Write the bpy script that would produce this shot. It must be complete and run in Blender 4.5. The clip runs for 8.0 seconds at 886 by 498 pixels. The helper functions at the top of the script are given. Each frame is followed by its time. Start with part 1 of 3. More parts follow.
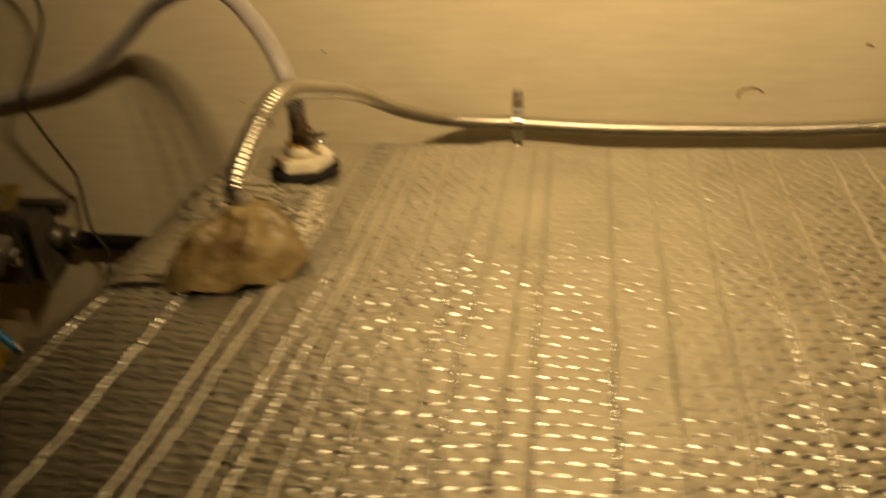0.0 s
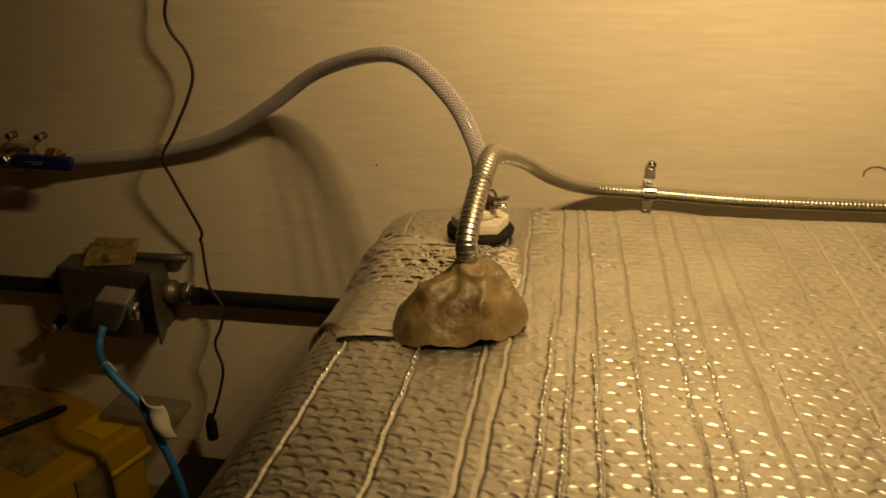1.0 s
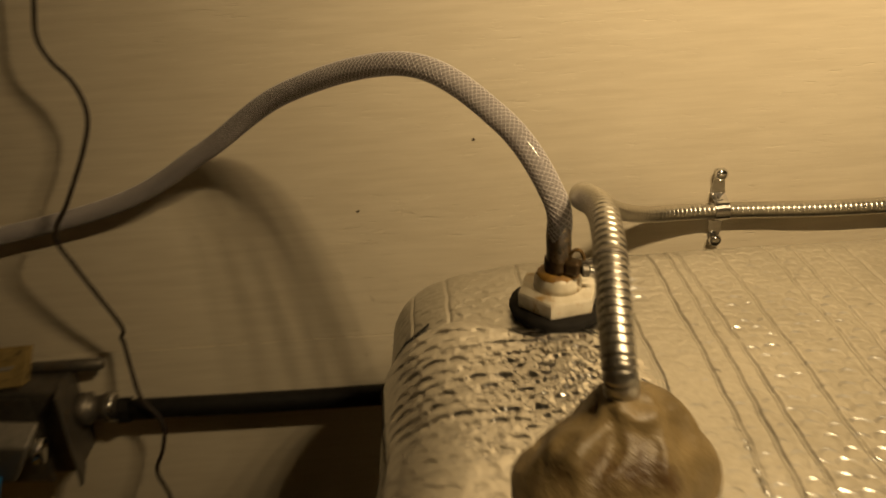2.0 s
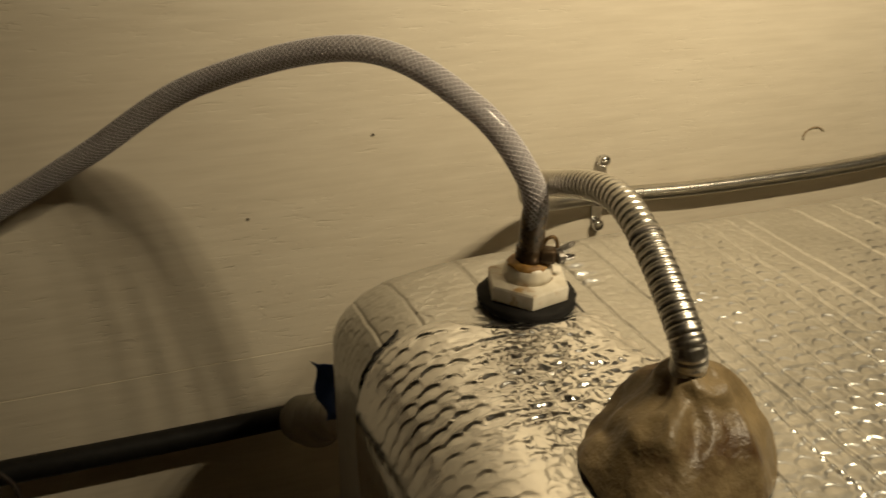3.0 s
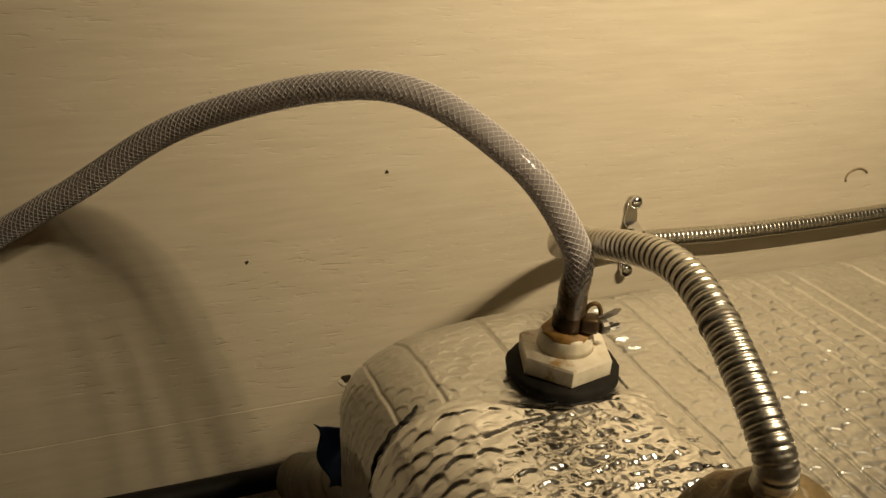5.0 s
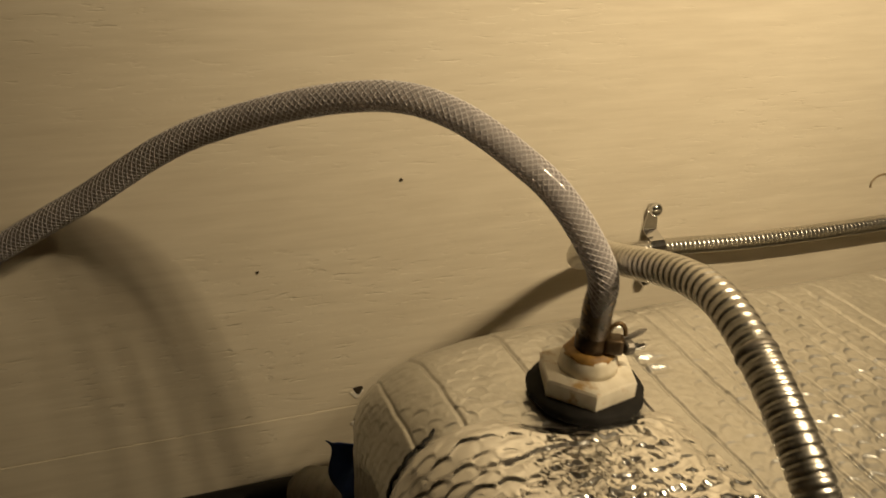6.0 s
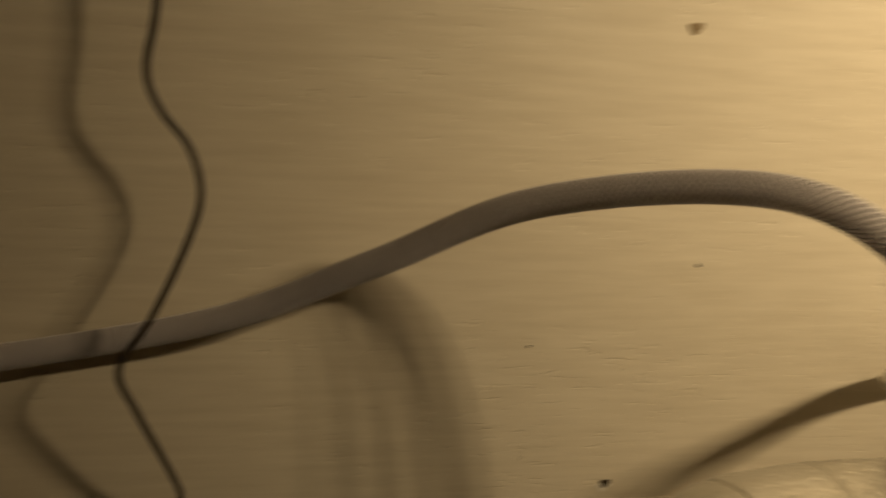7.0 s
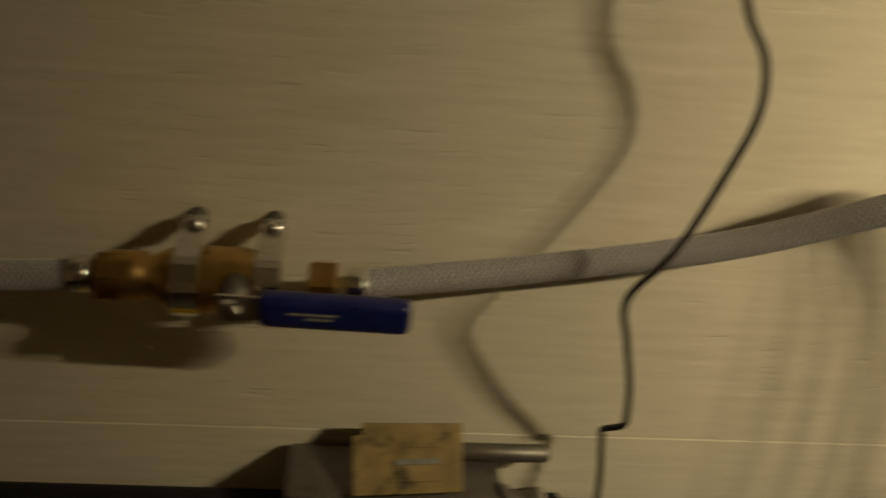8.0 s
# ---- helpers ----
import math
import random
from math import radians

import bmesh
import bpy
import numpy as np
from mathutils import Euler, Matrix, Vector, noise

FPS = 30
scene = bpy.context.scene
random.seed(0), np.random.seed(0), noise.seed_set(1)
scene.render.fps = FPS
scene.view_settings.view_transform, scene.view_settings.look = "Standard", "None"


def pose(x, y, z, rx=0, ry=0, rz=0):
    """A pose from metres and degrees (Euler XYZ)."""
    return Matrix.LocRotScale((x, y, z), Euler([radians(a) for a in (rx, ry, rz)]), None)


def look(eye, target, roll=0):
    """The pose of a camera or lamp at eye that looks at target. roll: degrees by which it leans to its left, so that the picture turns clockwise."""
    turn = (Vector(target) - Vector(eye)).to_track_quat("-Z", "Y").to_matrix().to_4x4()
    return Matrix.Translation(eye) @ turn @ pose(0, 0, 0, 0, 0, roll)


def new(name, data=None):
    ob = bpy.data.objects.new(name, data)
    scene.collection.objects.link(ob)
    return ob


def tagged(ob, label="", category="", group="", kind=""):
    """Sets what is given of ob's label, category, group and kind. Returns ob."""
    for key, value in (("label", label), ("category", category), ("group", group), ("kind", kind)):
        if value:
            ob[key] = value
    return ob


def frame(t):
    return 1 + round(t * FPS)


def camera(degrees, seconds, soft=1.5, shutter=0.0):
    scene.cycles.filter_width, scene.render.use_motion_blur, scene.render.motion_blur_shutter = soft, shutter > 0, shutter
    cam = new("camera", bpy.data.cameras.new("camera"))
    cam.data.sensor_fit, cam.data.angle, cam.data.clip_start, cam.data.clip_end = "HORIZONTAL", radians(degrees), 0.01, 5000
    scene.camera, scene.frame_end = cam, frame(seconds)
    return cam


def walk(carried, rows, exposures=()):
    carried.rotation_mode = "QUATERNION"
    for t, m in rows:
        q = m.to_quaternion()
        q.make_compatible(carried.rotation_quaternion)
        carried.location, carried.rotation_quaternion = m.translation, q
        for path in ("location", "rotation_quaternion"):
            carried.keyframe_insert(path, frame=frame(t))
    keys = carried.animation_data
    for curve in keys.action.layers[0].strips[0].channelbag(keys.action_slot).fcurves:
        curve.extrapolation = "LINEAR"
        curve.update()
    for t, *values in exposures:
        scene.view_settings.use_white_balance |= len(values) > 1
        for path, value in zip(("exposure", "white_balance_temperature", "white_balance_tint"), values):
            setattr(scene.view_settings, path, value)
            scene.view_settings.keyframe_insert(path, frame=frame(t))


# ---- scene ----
cam = camera(55.6, 8.0, shutter=0.7)
PATH = [
    (0, (0.309, -0.859, 0.302), (-0.006, 0.851, -0.685), -3.1),
    (0.2, (0.267, -0.892, 0.309), (-0.066, 0.853, -0.610), -3.6),
    (0.5, (0.188, -0.929, 0.321), (-0.113, 0.83, -0.582), -2.0),
    (1, (0.128, -0.908, 0.311), (-0.111, 0.89, -0.533), -0.3),
    (1.3, (0.097, -0.861, 0.300), (-0.109, 0.941, -0.543), -0.6),
    (1.5, (0.069, -0.811, 0.301), (-0.113, 0.991, -0.547), -2.2),
    (1.7, (0.039, -0.742, 0.287), (-0.088, 1.055, -0.582), -3.3),
    (2.8, (-0.123, -0.612, 0.261), (0.431, 1.099, -0.613), 0.2),
    (3, (-0.14, -0.611, 0.254), (0.5, 1.071, -0.619), 0.9),
    (3.5, (-0.14, -0.562, 0.252), (0.548, 1.104, -0.615), 1.7),
    (4, (-0.144, -0.54, 0.25), (0.499, 1.153, -0.6), 1.7),
    (4.5, (-0.137, -0.543, 0.252), (0.52, 1.146, -0.594), 2.3),
    (6, (-0.132, -0.521, 0.257), (0.506, 1.164, -0.612), 2.3),
    (6.5, (-0.161, -0.478, 0.273), (0.357, 1.271, -0.548), 3.6),
    (6.7, (-0.182, -0.465, 0.262), (0.276, 1.323, -0.508), 4.6),
    (7, (-0.22, -0.442, 0.254), (0.141, 1.351, -0.556), 5.6),
    (7.2, (-0.243, -0.432, 0.257), (-0.003, 1.35, -0.62), 4.8),
    (7.5, (-0.355, -0.38, 0.242), (-0.024, 1.307, -0.78), 9.4),
    (7.7, (-0.393, -0.373, 0.242), (-0.105, 1.297, -0.818), 9.1),
    (8, (-0.436, -0.37, 0.234), (-0.235, 1.303, -0.842), 6.6),
]
walk(cam, [(t, look(eye, target, roll)) for t, eye, target, roll in PATH],
     exposures=((0.0, -0.2, 8700, 10), (0.5, -0.2, 9000, 10), (1.7, -0.2, 8100, 12), (2.8, -0.05, 5750, 8), (3.5, -0.05, 5800, 7), (4.7, -0.05, 6050, 9), (6.0, -0.05, 6150, 10), (6.5, -0.1, 6500, 11), (7.0, -0.05, 6650, 10), (7.5, 0.4, 6500, 7), (8.0, 1.12, 5950, 1)))
LAMP, LAMP_AIM, LAMP_POWER = (0.29, -0.46, 0.50), (0.38, 0.10, 0.0), 18.0

# ---------------------------------------------------------------- world and lamps
world = bpy.data.worlds.new("world")
world.use_nodes = True
world.node_tree.nodes["Background"].inputs[0].default_value = (0.9, 0.75, 0.55, 1)
world.node_tree.nodes["Background"].inputs[1].default_value = 0.02
scene.world = world

# one warm shaded fitting with five small bulbs in a row, over the tank and turned to the wall
for dx, share in ((-0.056, 0.22), (-0.031, 0.21), (0.006, 0.20), (0.046, 0.19), (0.088, 0.18)):
    bulb = bpy.data.lights.new("bulb", "SPOT")
    bulb.spot_size, bulb.spot_blend = radians(155), 1.0
    bulb.energy, bulb.color, bulb.shadow_soft_size = LAMP_POWER * share, (1.0, 0.76, 0.44), 0.007
    new("bulb", bulb).matrix_world = look((LAMP[0] + dx, LAMP[1], LAMP[2]), (LAMP_AIM[0] + dx, LAMP_AIM[1], LAMP_AIM[2]))


# ---------------------------------------------------------------- materials
def ramp(nt, source, stops):
    node = nt.nodes.new("ShaderNodeValToRGB")
    while len(node.color_ramp.elements) < len(stops):
        node.color_ramp.elements.new(0.5)
    for el, (p, c) in zip(node.color_ramp.elements, stops):
        el.position, el.color = p, (*c, 1)
    nt.links.new(source, node.inputs[0])
    return node.outputs[0]


def noise_tex(nt, coords, scale, stretch=(1, 1, 1), detail=4.0, rough=0.55):
    m = nt.nodes.new("ShaderNodeMapping")
    m.inputs["Scale"].default_value = stretch
    nt.links.new(coords, m.inputs[0])
    n = nt.nodes.new("ShaderNodeTexNoise")
    n.inputs["Scale"].default_value, n.inputs["Detail"].default_value, n.inputs["Roughness"].default_value = scale, detail, rough
    nt.links.new(m.outputs[0], n.inputs["Vector"])
    return n.outputs["Fac"]


def mat(name, dark, light, rough=0.6, metal=0.0, grain=60, patch=6, stretch=(1, 1, 1), bump=0.2, depth=0.001,
        rough_span=0.12, coat=0.0, stain=None):
    """A surface with colour, gloss and relief that vary at two scales."""
    m = bpy.data.materials.new(name)
    m.use_nodes = True
    nt = m.node_tree
    b = nt.nodes["Principled BSDF"]
    co = nt.nodes.new("ShaderNodeTexCoord").outputs["Object"]
    fine, wide = noise_tex(nt, co, grain, stretch), noise_tex(nt, co, patch, (1, 1, 1), 3)
    mix = nt.nodes.new("ShaderNodeMath")
    mix.operation = "ADD"
    half = nt.nodes.new("ShaderNodeMath")
    half.operation, half.inputs[1].default_value = "MULTIPLY", 0.5
    nt.links.new(fine, mix.inputs[0])
    nt.links.new(wide, mix.inputs[1])
    nt.links.new(mix.outputs[0], half.inputs[0])
    col = ramp(nt, half.outputs[0], ((0.34, dark), (0.62, light)))
    if stain:
        s = nt.nodes.new("ShaderNodeMix")
        s.data_type = "RGBA"
        k = ramp(nt, noise_tex(nt, co, stain[1], (1, 1, 1), 5, 0.65), ((stain[2], (0, 0, 0)), (stain[2] + 0.12, (1, 1, 1))))
        nt.links.new(k, s.inputs["Factor"])
        nt.links.new(col, s.inputs["A"])
        s.inputs["B"].default_value = (*stain[0], 1)
        col = s.outputs["Result"]
    nt.links.new(col, b.inputs["Base Color"])
    r = nt.nodes.new("ShaderNodeMapRange")
    r.inputs["To Min"].default_value, r.inputs["To Max"].default_value = max(0.02, rough - rough_span), min(1, rough + rough_span)
    nt.links.new(fine, r.inputs[0])
    nt.links.new(r.outputs[0], b.inputs["Roughness"])
    b.inputs["Metallic"].default_value, b.inputs["Coat Weight"].default_value = metal, coat
    if bump:
        bp = nt.nodes.new("ShaderNodeBump")
        bp.inputs["Strength"].default_value, bp.inputs["Distance"].default_value = bump, depth
        nt.links.new(fine, bp.inputs["Height"])
        nt.links.new(bp.outputs[0], b.inputs["Normal"])
    return m


def clear_plastic(name, tint, see=0.4, rough=0.15):
    """Cloudy see-through plastic: part of the light goes straight through."""
    m = mat(name, tuple(c * 0.85 for c in tint), tint, rough, grain=300, patch=20, bump=0.1, depth=0.0004, rough_span=0.06)
    nt = m.node_tree
    out, b = nt.nodes["Material Output"], nt.nodes["Principled BSDF"]
    t = nt.nodes.new("ShaderNodeBsdfTransparent")
    t.inputs[0].default_value = (*[min(1, 0.35 + 0.65 * c) for c in tint], 1)
    mx = nt.nodes.new("ShaderNodeMixShader")
    mx.inputs[0].default_value = 1 - see
    nt.links.new(t.outputs[0], mx.inputs[1])
    nt.links.new(b.outputs[0], mx.inputs[2])
    nt.links.new(mx.outputs[0], out.inputs["Surface"])
    return m


M_WALL = mat("painted plywood", (0.62, 0.55, 0.43), (0.74, 0.67, 0.54), 0.55, grain=5, patch=2.5, stretch=(3, 3, 34), bump=0.0)
nt = M_WALL.node_tree
co = nt.nodes.new("ShaderNodeTexCoord").outputs["Object"]
dents = ramp(nt, noise_tex(nt, co, 5.0, (10, 3, 75), 3, 0.6), ((0.58, (0, 0, 0)), (0.70, (1, 1, 1))))
where = ramp(nt, noise_tex(nt, co, 5.5, (1, 1, 1.6), 2), ((0.42, (0.12, 0.12, 0.12)), (0.62, (1, 1, 1))))
both = nt.nodes.new("ShaderNodeMath")
both.operation = "MULTIPLY"
nt.links.new(dents, both.inputs[0])
nt.links.new(where, both.inputs[1])
low = nt.nodes.new("ShaderNodeMath")
low.operation, low.inputs[1].default_value = "MULTIPLY_ADD", 0.35
nt.links.new(noise_tex(nt, co, 9, (1, 1, 3), 5), low.inputs[0])
nt.links.new(both.outputs[0], low.inputs[2])
relief = nt.nodes.new("ShaderNodeBump")
relief.inputs["Strength"].default_value, relief.inputs["Distance"].default_value, relief.invert = 0.42, 0.0012, True
nt.links.new(low.outputs[0], relief.inputs["Height"])
nt.links.new(relief.outputs[0], nt.nodes["Principled BSDF"].inputs["Normal"])
# pale, so that the unseen walls and ceiling bounce fill light
M_ROOM = mat("plaster", (0.60, 0.54, 0.45), (0.70, 0.64, 0.55), 0.8, grain=25, patch=2)
M_CEIL = mat("ceiling paint", (0.66, 0.61, 0.53), (0.76, 0.71, 0.63), 0.8, grain=25, patch=2)
M_FLOOR = mat("concrete", (0.10, 0.09, 0.075), (0.17, 0.15, 0.13), 0.85, grain=90, patch=5, bump=0.4)
M_FOIL = mat("foil blanket", (0.54, 0.53, 0.50), (0.69, 0.68, 0.65), 0.36, 1.0, grain=260, patch=14, bump=0.25, depth=0.0008, rough_span=0.10)
M_PATCH = mat("foil tape", (0.74, 0.73, 0.71), (0.88, 0.87, 0.85), 0.20, 1.0, grain=90, patch=18, bump=0.3, depth=0.0014, rough_span=0.16)
M_STEEL = mat("stainless steel", (0.50, 0.48, 0.43), (0.66, 0.63, 0.57), 0.33, 1.0, grain=400, patch=30, bump=0.05)
M_CHROME = mat("bright zinc", (0.62, 0.61, 0.60), (0.8, 0.79, 0.78), 0.15, 1.0, grain=300, patch=40, bump=0.05)
M_DULL = mat("dull zinc", (0.12, 0.11, 0.095), (0.21, 0.19, 0.165), 0.48, 0.7, grain=120, patch=18, bump=0.2, stain=((0.16, 0.11, 0.06), 30, 0.6))
M_BRASS = mat("brass", (0.42, 0.26, 0.08), (0.62, 0.42, 0.16), 0.33, 1.0, grain=150, patch=25, bump=0.1, stain=((0.16, 0.09, 0.03), 40, 0.6))
M_CLAY = mat("putty", (0.125, 0.088, 0.038), (0.26, 0.19, 0.092), 0.46, grain=70, patch=22, bump=0.7, depth=0.0035, stain=((0.09, 0.048, 0.016), 24, 0.50))
M_NUT = mat("aged white plastic", (0.60, 0.54, 0.42), (0.78, 0.73, 0.62), 0.42, grain=120, patch=30, bump=0.12, stain=((0.42, 0.27, 0.10), 60, 0.55))
M_RUST = mat("rust stain", (0.14, 0.062, 0.010), (0.42, 0.235, 0.05), 0.6, grain=200, patch=60, bump=0.4, depth=0.0006)
M_TARNISH = mat("tarnished brass", (0.045, 0.026, 0.010), (0.20, 0.12, 0.04), 0.5, 0.4, grain=220, patch=60, bump=0.4, depth=0.0006)
M_BURNT = mat("rust-blackened steel", (0.016, 0.010, 0.006), (0.075, 0.045, 0.018), 0.45, 0.5, grain=240, patch=70, bump=0.5, depth=0.0006, stain=((0.30, 0.17, 0.05), 90, 0.60))
M_DEPOSIT = mat("rust deposit", (0.012, 0.008, 0.005), (0.10, 0.065, 0.03), 0.3, grain=330, patch=110, bump=0.3, depth=0.0005, stain=((0.36, 0.23, 0.09), 170, 0.54))
M_RUBBER = mat("black rubber", (0.008, 0.0075, 0.007), (0.02, 0.018, 0.016), 0.72, grain=200, patch=20, bump=0.2)
M_RUBBER.node_tree.nodes["Principled BSDF"].inputs["Specular IOR Level"].default_value = 0.15
M_PIPE = mat("black pipe", (0.006, 0.0055, 0.005), (0.014, 0.013, 0.012), 0.55, grain=150, patch=10, bump=0.1)
M_PIPE.node_tree.nodes["Principled BSDF"].inputs["Specular IOR Level"].default_value = 0.25
M_CORD = mat("dark cord", (0.018, 0.012, 0.009), (0.035, 0.024, 0.018), 0.5, grain=400, patch=30, bump=0.3, depth=0.0005)
M_BLUE = mat("blue vinyl grip", (0.006, 0.009, 0.070), (0.011, 0.018, 0.13), 0.32, grain=150, patch=30, bump=0.1)
M_BLUETAPE = mat("blue tape", (0.02, 0.05, 0.20), (0.035, 0.08, 0.30), 0.5, grain=120, patch=30, bump=0.4)
M_CABLE = mat("blue cable", (0.015, 0.15, 0.42), (0.03, 0.24, 0.56), 0.45, grain=150, patch=20, bump=0.1)
M_TAG = mat("white tag", (0.62, 0.57, 0.48), (0.78, 0.73, 0.64), 0.6, grain=90, patch=30, bump=0.25)
M_CARD = mat("brown card", (0.15, 0.105, 0.035), (0.30, 0.215, 0.08), 0.75, grain=90, patch=40, bump=0.4, stain=((0.07, 0.05, 0.02), 60, 0.55))
M_GREY = mat("grey plastic", (0.17, 0.16, 0.14), (0.27, 0.25, 0.22), 0.5, grain=120, patch=22, bump=0.15)
M_HOSE = clear_plastic("clear vinyl", (0.47, 0.435, 0.44), 0.50, 0.10)
M_THREAD = mat("white thread", (0.52, 0.49, 0.49), (0.66, 0.63, 0.63), 0.5, grain=500, patch=40, bump=0.0)
M_AMBER = clear_plastic("amber plastic", (0.50, 0.30, 0.016), 0.18, 0.18)
M_YELLOW = mat("yellow board", (0.42, 0.27, 0.012), (0.58, 0.40, 0.03), 0.5, grain=60, patch=14)
M_FILM = clear_plastic("clear film", (0.55, 0.52, 0.46), 0.5, 0.2)
M_TRAY = clear_plastic("clear tray plastic", (0.5, 0.46, 0.38), 0.78, 0.15)
M_HOLE = mat("raw wood hole", (0.02, 0.014, 0.008), (0.05, 0.035, 0.02), 0.9, grain=300, patch=60)
M_TEAR_SHADE = mat("painted gap shade", (0.004, 0.003, 0.003), (0.012, 0.010, 0.008), 0.9, grain=300, patch=60)
M_CHIP = mat("bare chipped paint", (0.75, 0.70, 0.6), (0.85, 0.81, 0.73), 0.8, grain=300, patch=60)
M_MARK = mat("old scuff", (0.17, 0.12, 0.06), (0.34, 0.26, 0.16), 0.8, grain=400, patch=90)


# ---------------------------------------------------------------- building helpers
def thing(name, loc, label, category, group=""):
    ob = new(name)
    ob.empty_display_size = 0.02
    ob.location = loc
    return tagged(ob, label, category, group)


def finish(me, material, smooth):
    me.materials.append(material)
    if smooth:
        me.polygons.foreach_set("use_smooth", [True] * len(me.polygons))
    me.update()


def base_of(parent):
    m = Matrix.Translation(parent.location)
    return m if parent.parent is None else base_of(parent.parent) @ m if parent.type == "EMPTY" else base_of(parent.parent)


def hang(ob, parent, label=""):
    """Make ob, built in world coordinates, a part of parent."""
    if parent is not None:
        ob.parent = parent
        ob.matrix_parent_inverse = base_of(parent).inverted() if parent.type == "EMPTY" else Matrix()
        if parent.type == "MESH" and parent.parent is not None:
            ob.matrix_parent_inverse = Matrix()
    return tagged(ob, label)


def part(name, bm, material, parent=None, label="", smooth=False):
    me = bpy.data.meshes.new(name)
    bm.normal_update()
    bm.to_mesh(me)
    bm.free()
    finish(me, material, smooth)
    return hang(new(name, me), parent, label)


def grid_mesh(name, verts, rows, cols, material, parent=None, label="", wrap=False, caps=False):
    """A sheet or tube from rows x cols points."""
    idx = np.arange(rows * cols).reshape(rows, cols)
    nxt = np.roll(idx, -1, axis=1) if wrap else idx[:, 1:]
    cur = idx if wrap else idx[:, :-1]
    faces = np.stack([cur[:-1], nxt[:-1], nxt[1:], cur[1:]], -1).reshape(-1, 4).tolist()
    if caps:
        faces += [idx[0][::-1].tolist(), idx[-1].tolist()]
    me = bpy.data.meshes.new(name)
    me.from_pydata(np.asarray(verts).reshape(-1, 3).tolist(), [], faces)
    finish(me, material, True)
    return hang(new(name, me), parent, label)


def spline(points, step):
    """A smooth line through the points, cut into even steps."""
    p = np.asarray(points, float)
    q = np.vstack([2 * p[0] - p[1], p, 2 * p[-1] - p[-2]])
    u = np.linspace(0, len(p) - 1 - 1e-9, 60 * len(p))
    i = u.astype(int)
    f = (u - i)[:, None]
    a, b, c, d = q[i], q[i + 1], q[i + 2], q[i + 3]
    s = 0.5 * (2 * b + (c - a) * f + (2 * a - 5 * b + 4 * c - d) * f ** 2 + (3 * b - a - 3 * c + d) * f ** 3)
    run = np.concatenate([[0], np.cumsum(np.linalg.norm(np.diff(s, axis=0), axis=1))])
    even = np.linspace(0, run[-1], max(2, int(run[-1] / step) + 1))
    return np.stack([np.interp(even, run, s[:, k]) for k in range(3)], 1), even


def frames_along(line):
    tan = np.gradient(line, axis=0)
    tan /= np.linalg.norm(tan, axis=1)[:, None]
    n = np.cross(tan[0], (0.3, 0.9, 0.31))
    side = []
    for t in tan:
        n = n - t * (n @ t)
        n = n / np.linalg.norm(n)
        side.append(n)
    side = np.array(side)
    return side, np.cross(tan, side)


def tube(name, points, radius, material, parent=None, label="", step=0.004, seg=14, profile=None):
    """A round line; profile(run) gives the radius along it."""
    line, run = spline(points, step)
    a, b = frames_along(line)
    ang = np.linspace(0, 2 * math.pi, seg, endpoint=False)
    r = np.full(len(run), radius) if profile is None else profile(run)
    v = line[:, None] + r[:, None, None] * (np.cos(ang)[None, :, None] * a[:, None] + np.sin(ang)[None, :, None] * b[:, None])
    return grid_mesh(name, v, len(run), seg, material, parent, label, wrap=True, caps=True)


def box_bm(size, at=(0, 0, 0), turn=None, bevel=0.002, segs=2):
    bm = bmesh.new()
    bmesh.ops.create_cube(bm, size=1)
    bmesh.ops.scale(bm, vec=size, verts=bm.verts)
    if bevel:
        bmesh.ops.bevel(bm, geom=bm.edges[:], offset=bevel, segments=segs, affect="EDGES", profile=0.6)
    bmesh.ops.transform(bm, matrix=Matrix.Translation(at) @ (turn.to_4x4() if turn else Matrix()), verts=bm.verts)
    return bm


def turned(profile, at, axis="Z", seg=24, start=0.0):
    """A body of revolution from (radius, height) pairs; seg 6 gives a hexagon."""
    bm = bmesh.new()
    rings = []
    for r, h in profile:
        rings.append([bm.verts.new((r * math.cos(start + 2 * math.pi * k / seg), r * math.sin(start + 2 * math.pi * k / seg), h)) for k in range(seg)])
    for lo, hi in zip(rings, rings[1:]):
        for k in range(seg):
            bm.faces.new((lo[k], lo[(k + 1) % seg], hi[(k + 1) % seg], hi[k]))
    bm.faces.new(rings[0][::-1])
    bm.faces.new(rings[-1])
    rot = {"Z": Matrix(), "X": Matrix.Rotation(math.pi / 2, 4, "Y"), "Y": Matrix.Rotation(math.pi / 2, 4, "X")}[axis]
    bmesh.ops.transform(bm, matrix=Matrix.Translation(at) @ rot, verts=bm.verts)
    return bm


def plate(outline, depth, at=(0, 0, 0), turn=None, bevel=0.0):
    """A flat piece from an outline in x and z, with its thickness along y."""
    bm = bmesh.new()
    front = [bm.verts.new((x, -depth / 2, z)) for x, z in outline]
    back = [bm.verts.new((x, depth / 2, z)) for x, z in outline]
    bm.faces.new(front)
    bm.faces.new(back[::-1])
    n = len(outline)
    for k in range(n):
        bm.faces.new((front[(k + 1) % n], front[k], back[k], back[(k + 1) % n]))
    bmesh.ops.recalc_face_normals(bm, faces=bm.faces)
    if bevel:
        bmesh.ops.bevel(bm, geom=bm.edges[:], offset=bevel, segments=2, affect="EDGES")
    bmesh.ops.transform(bm, matrix=Matrix.Translation(at) @ (turn.to_4x4() if turn else Matrix()), verts=bm.verts)
    return bm


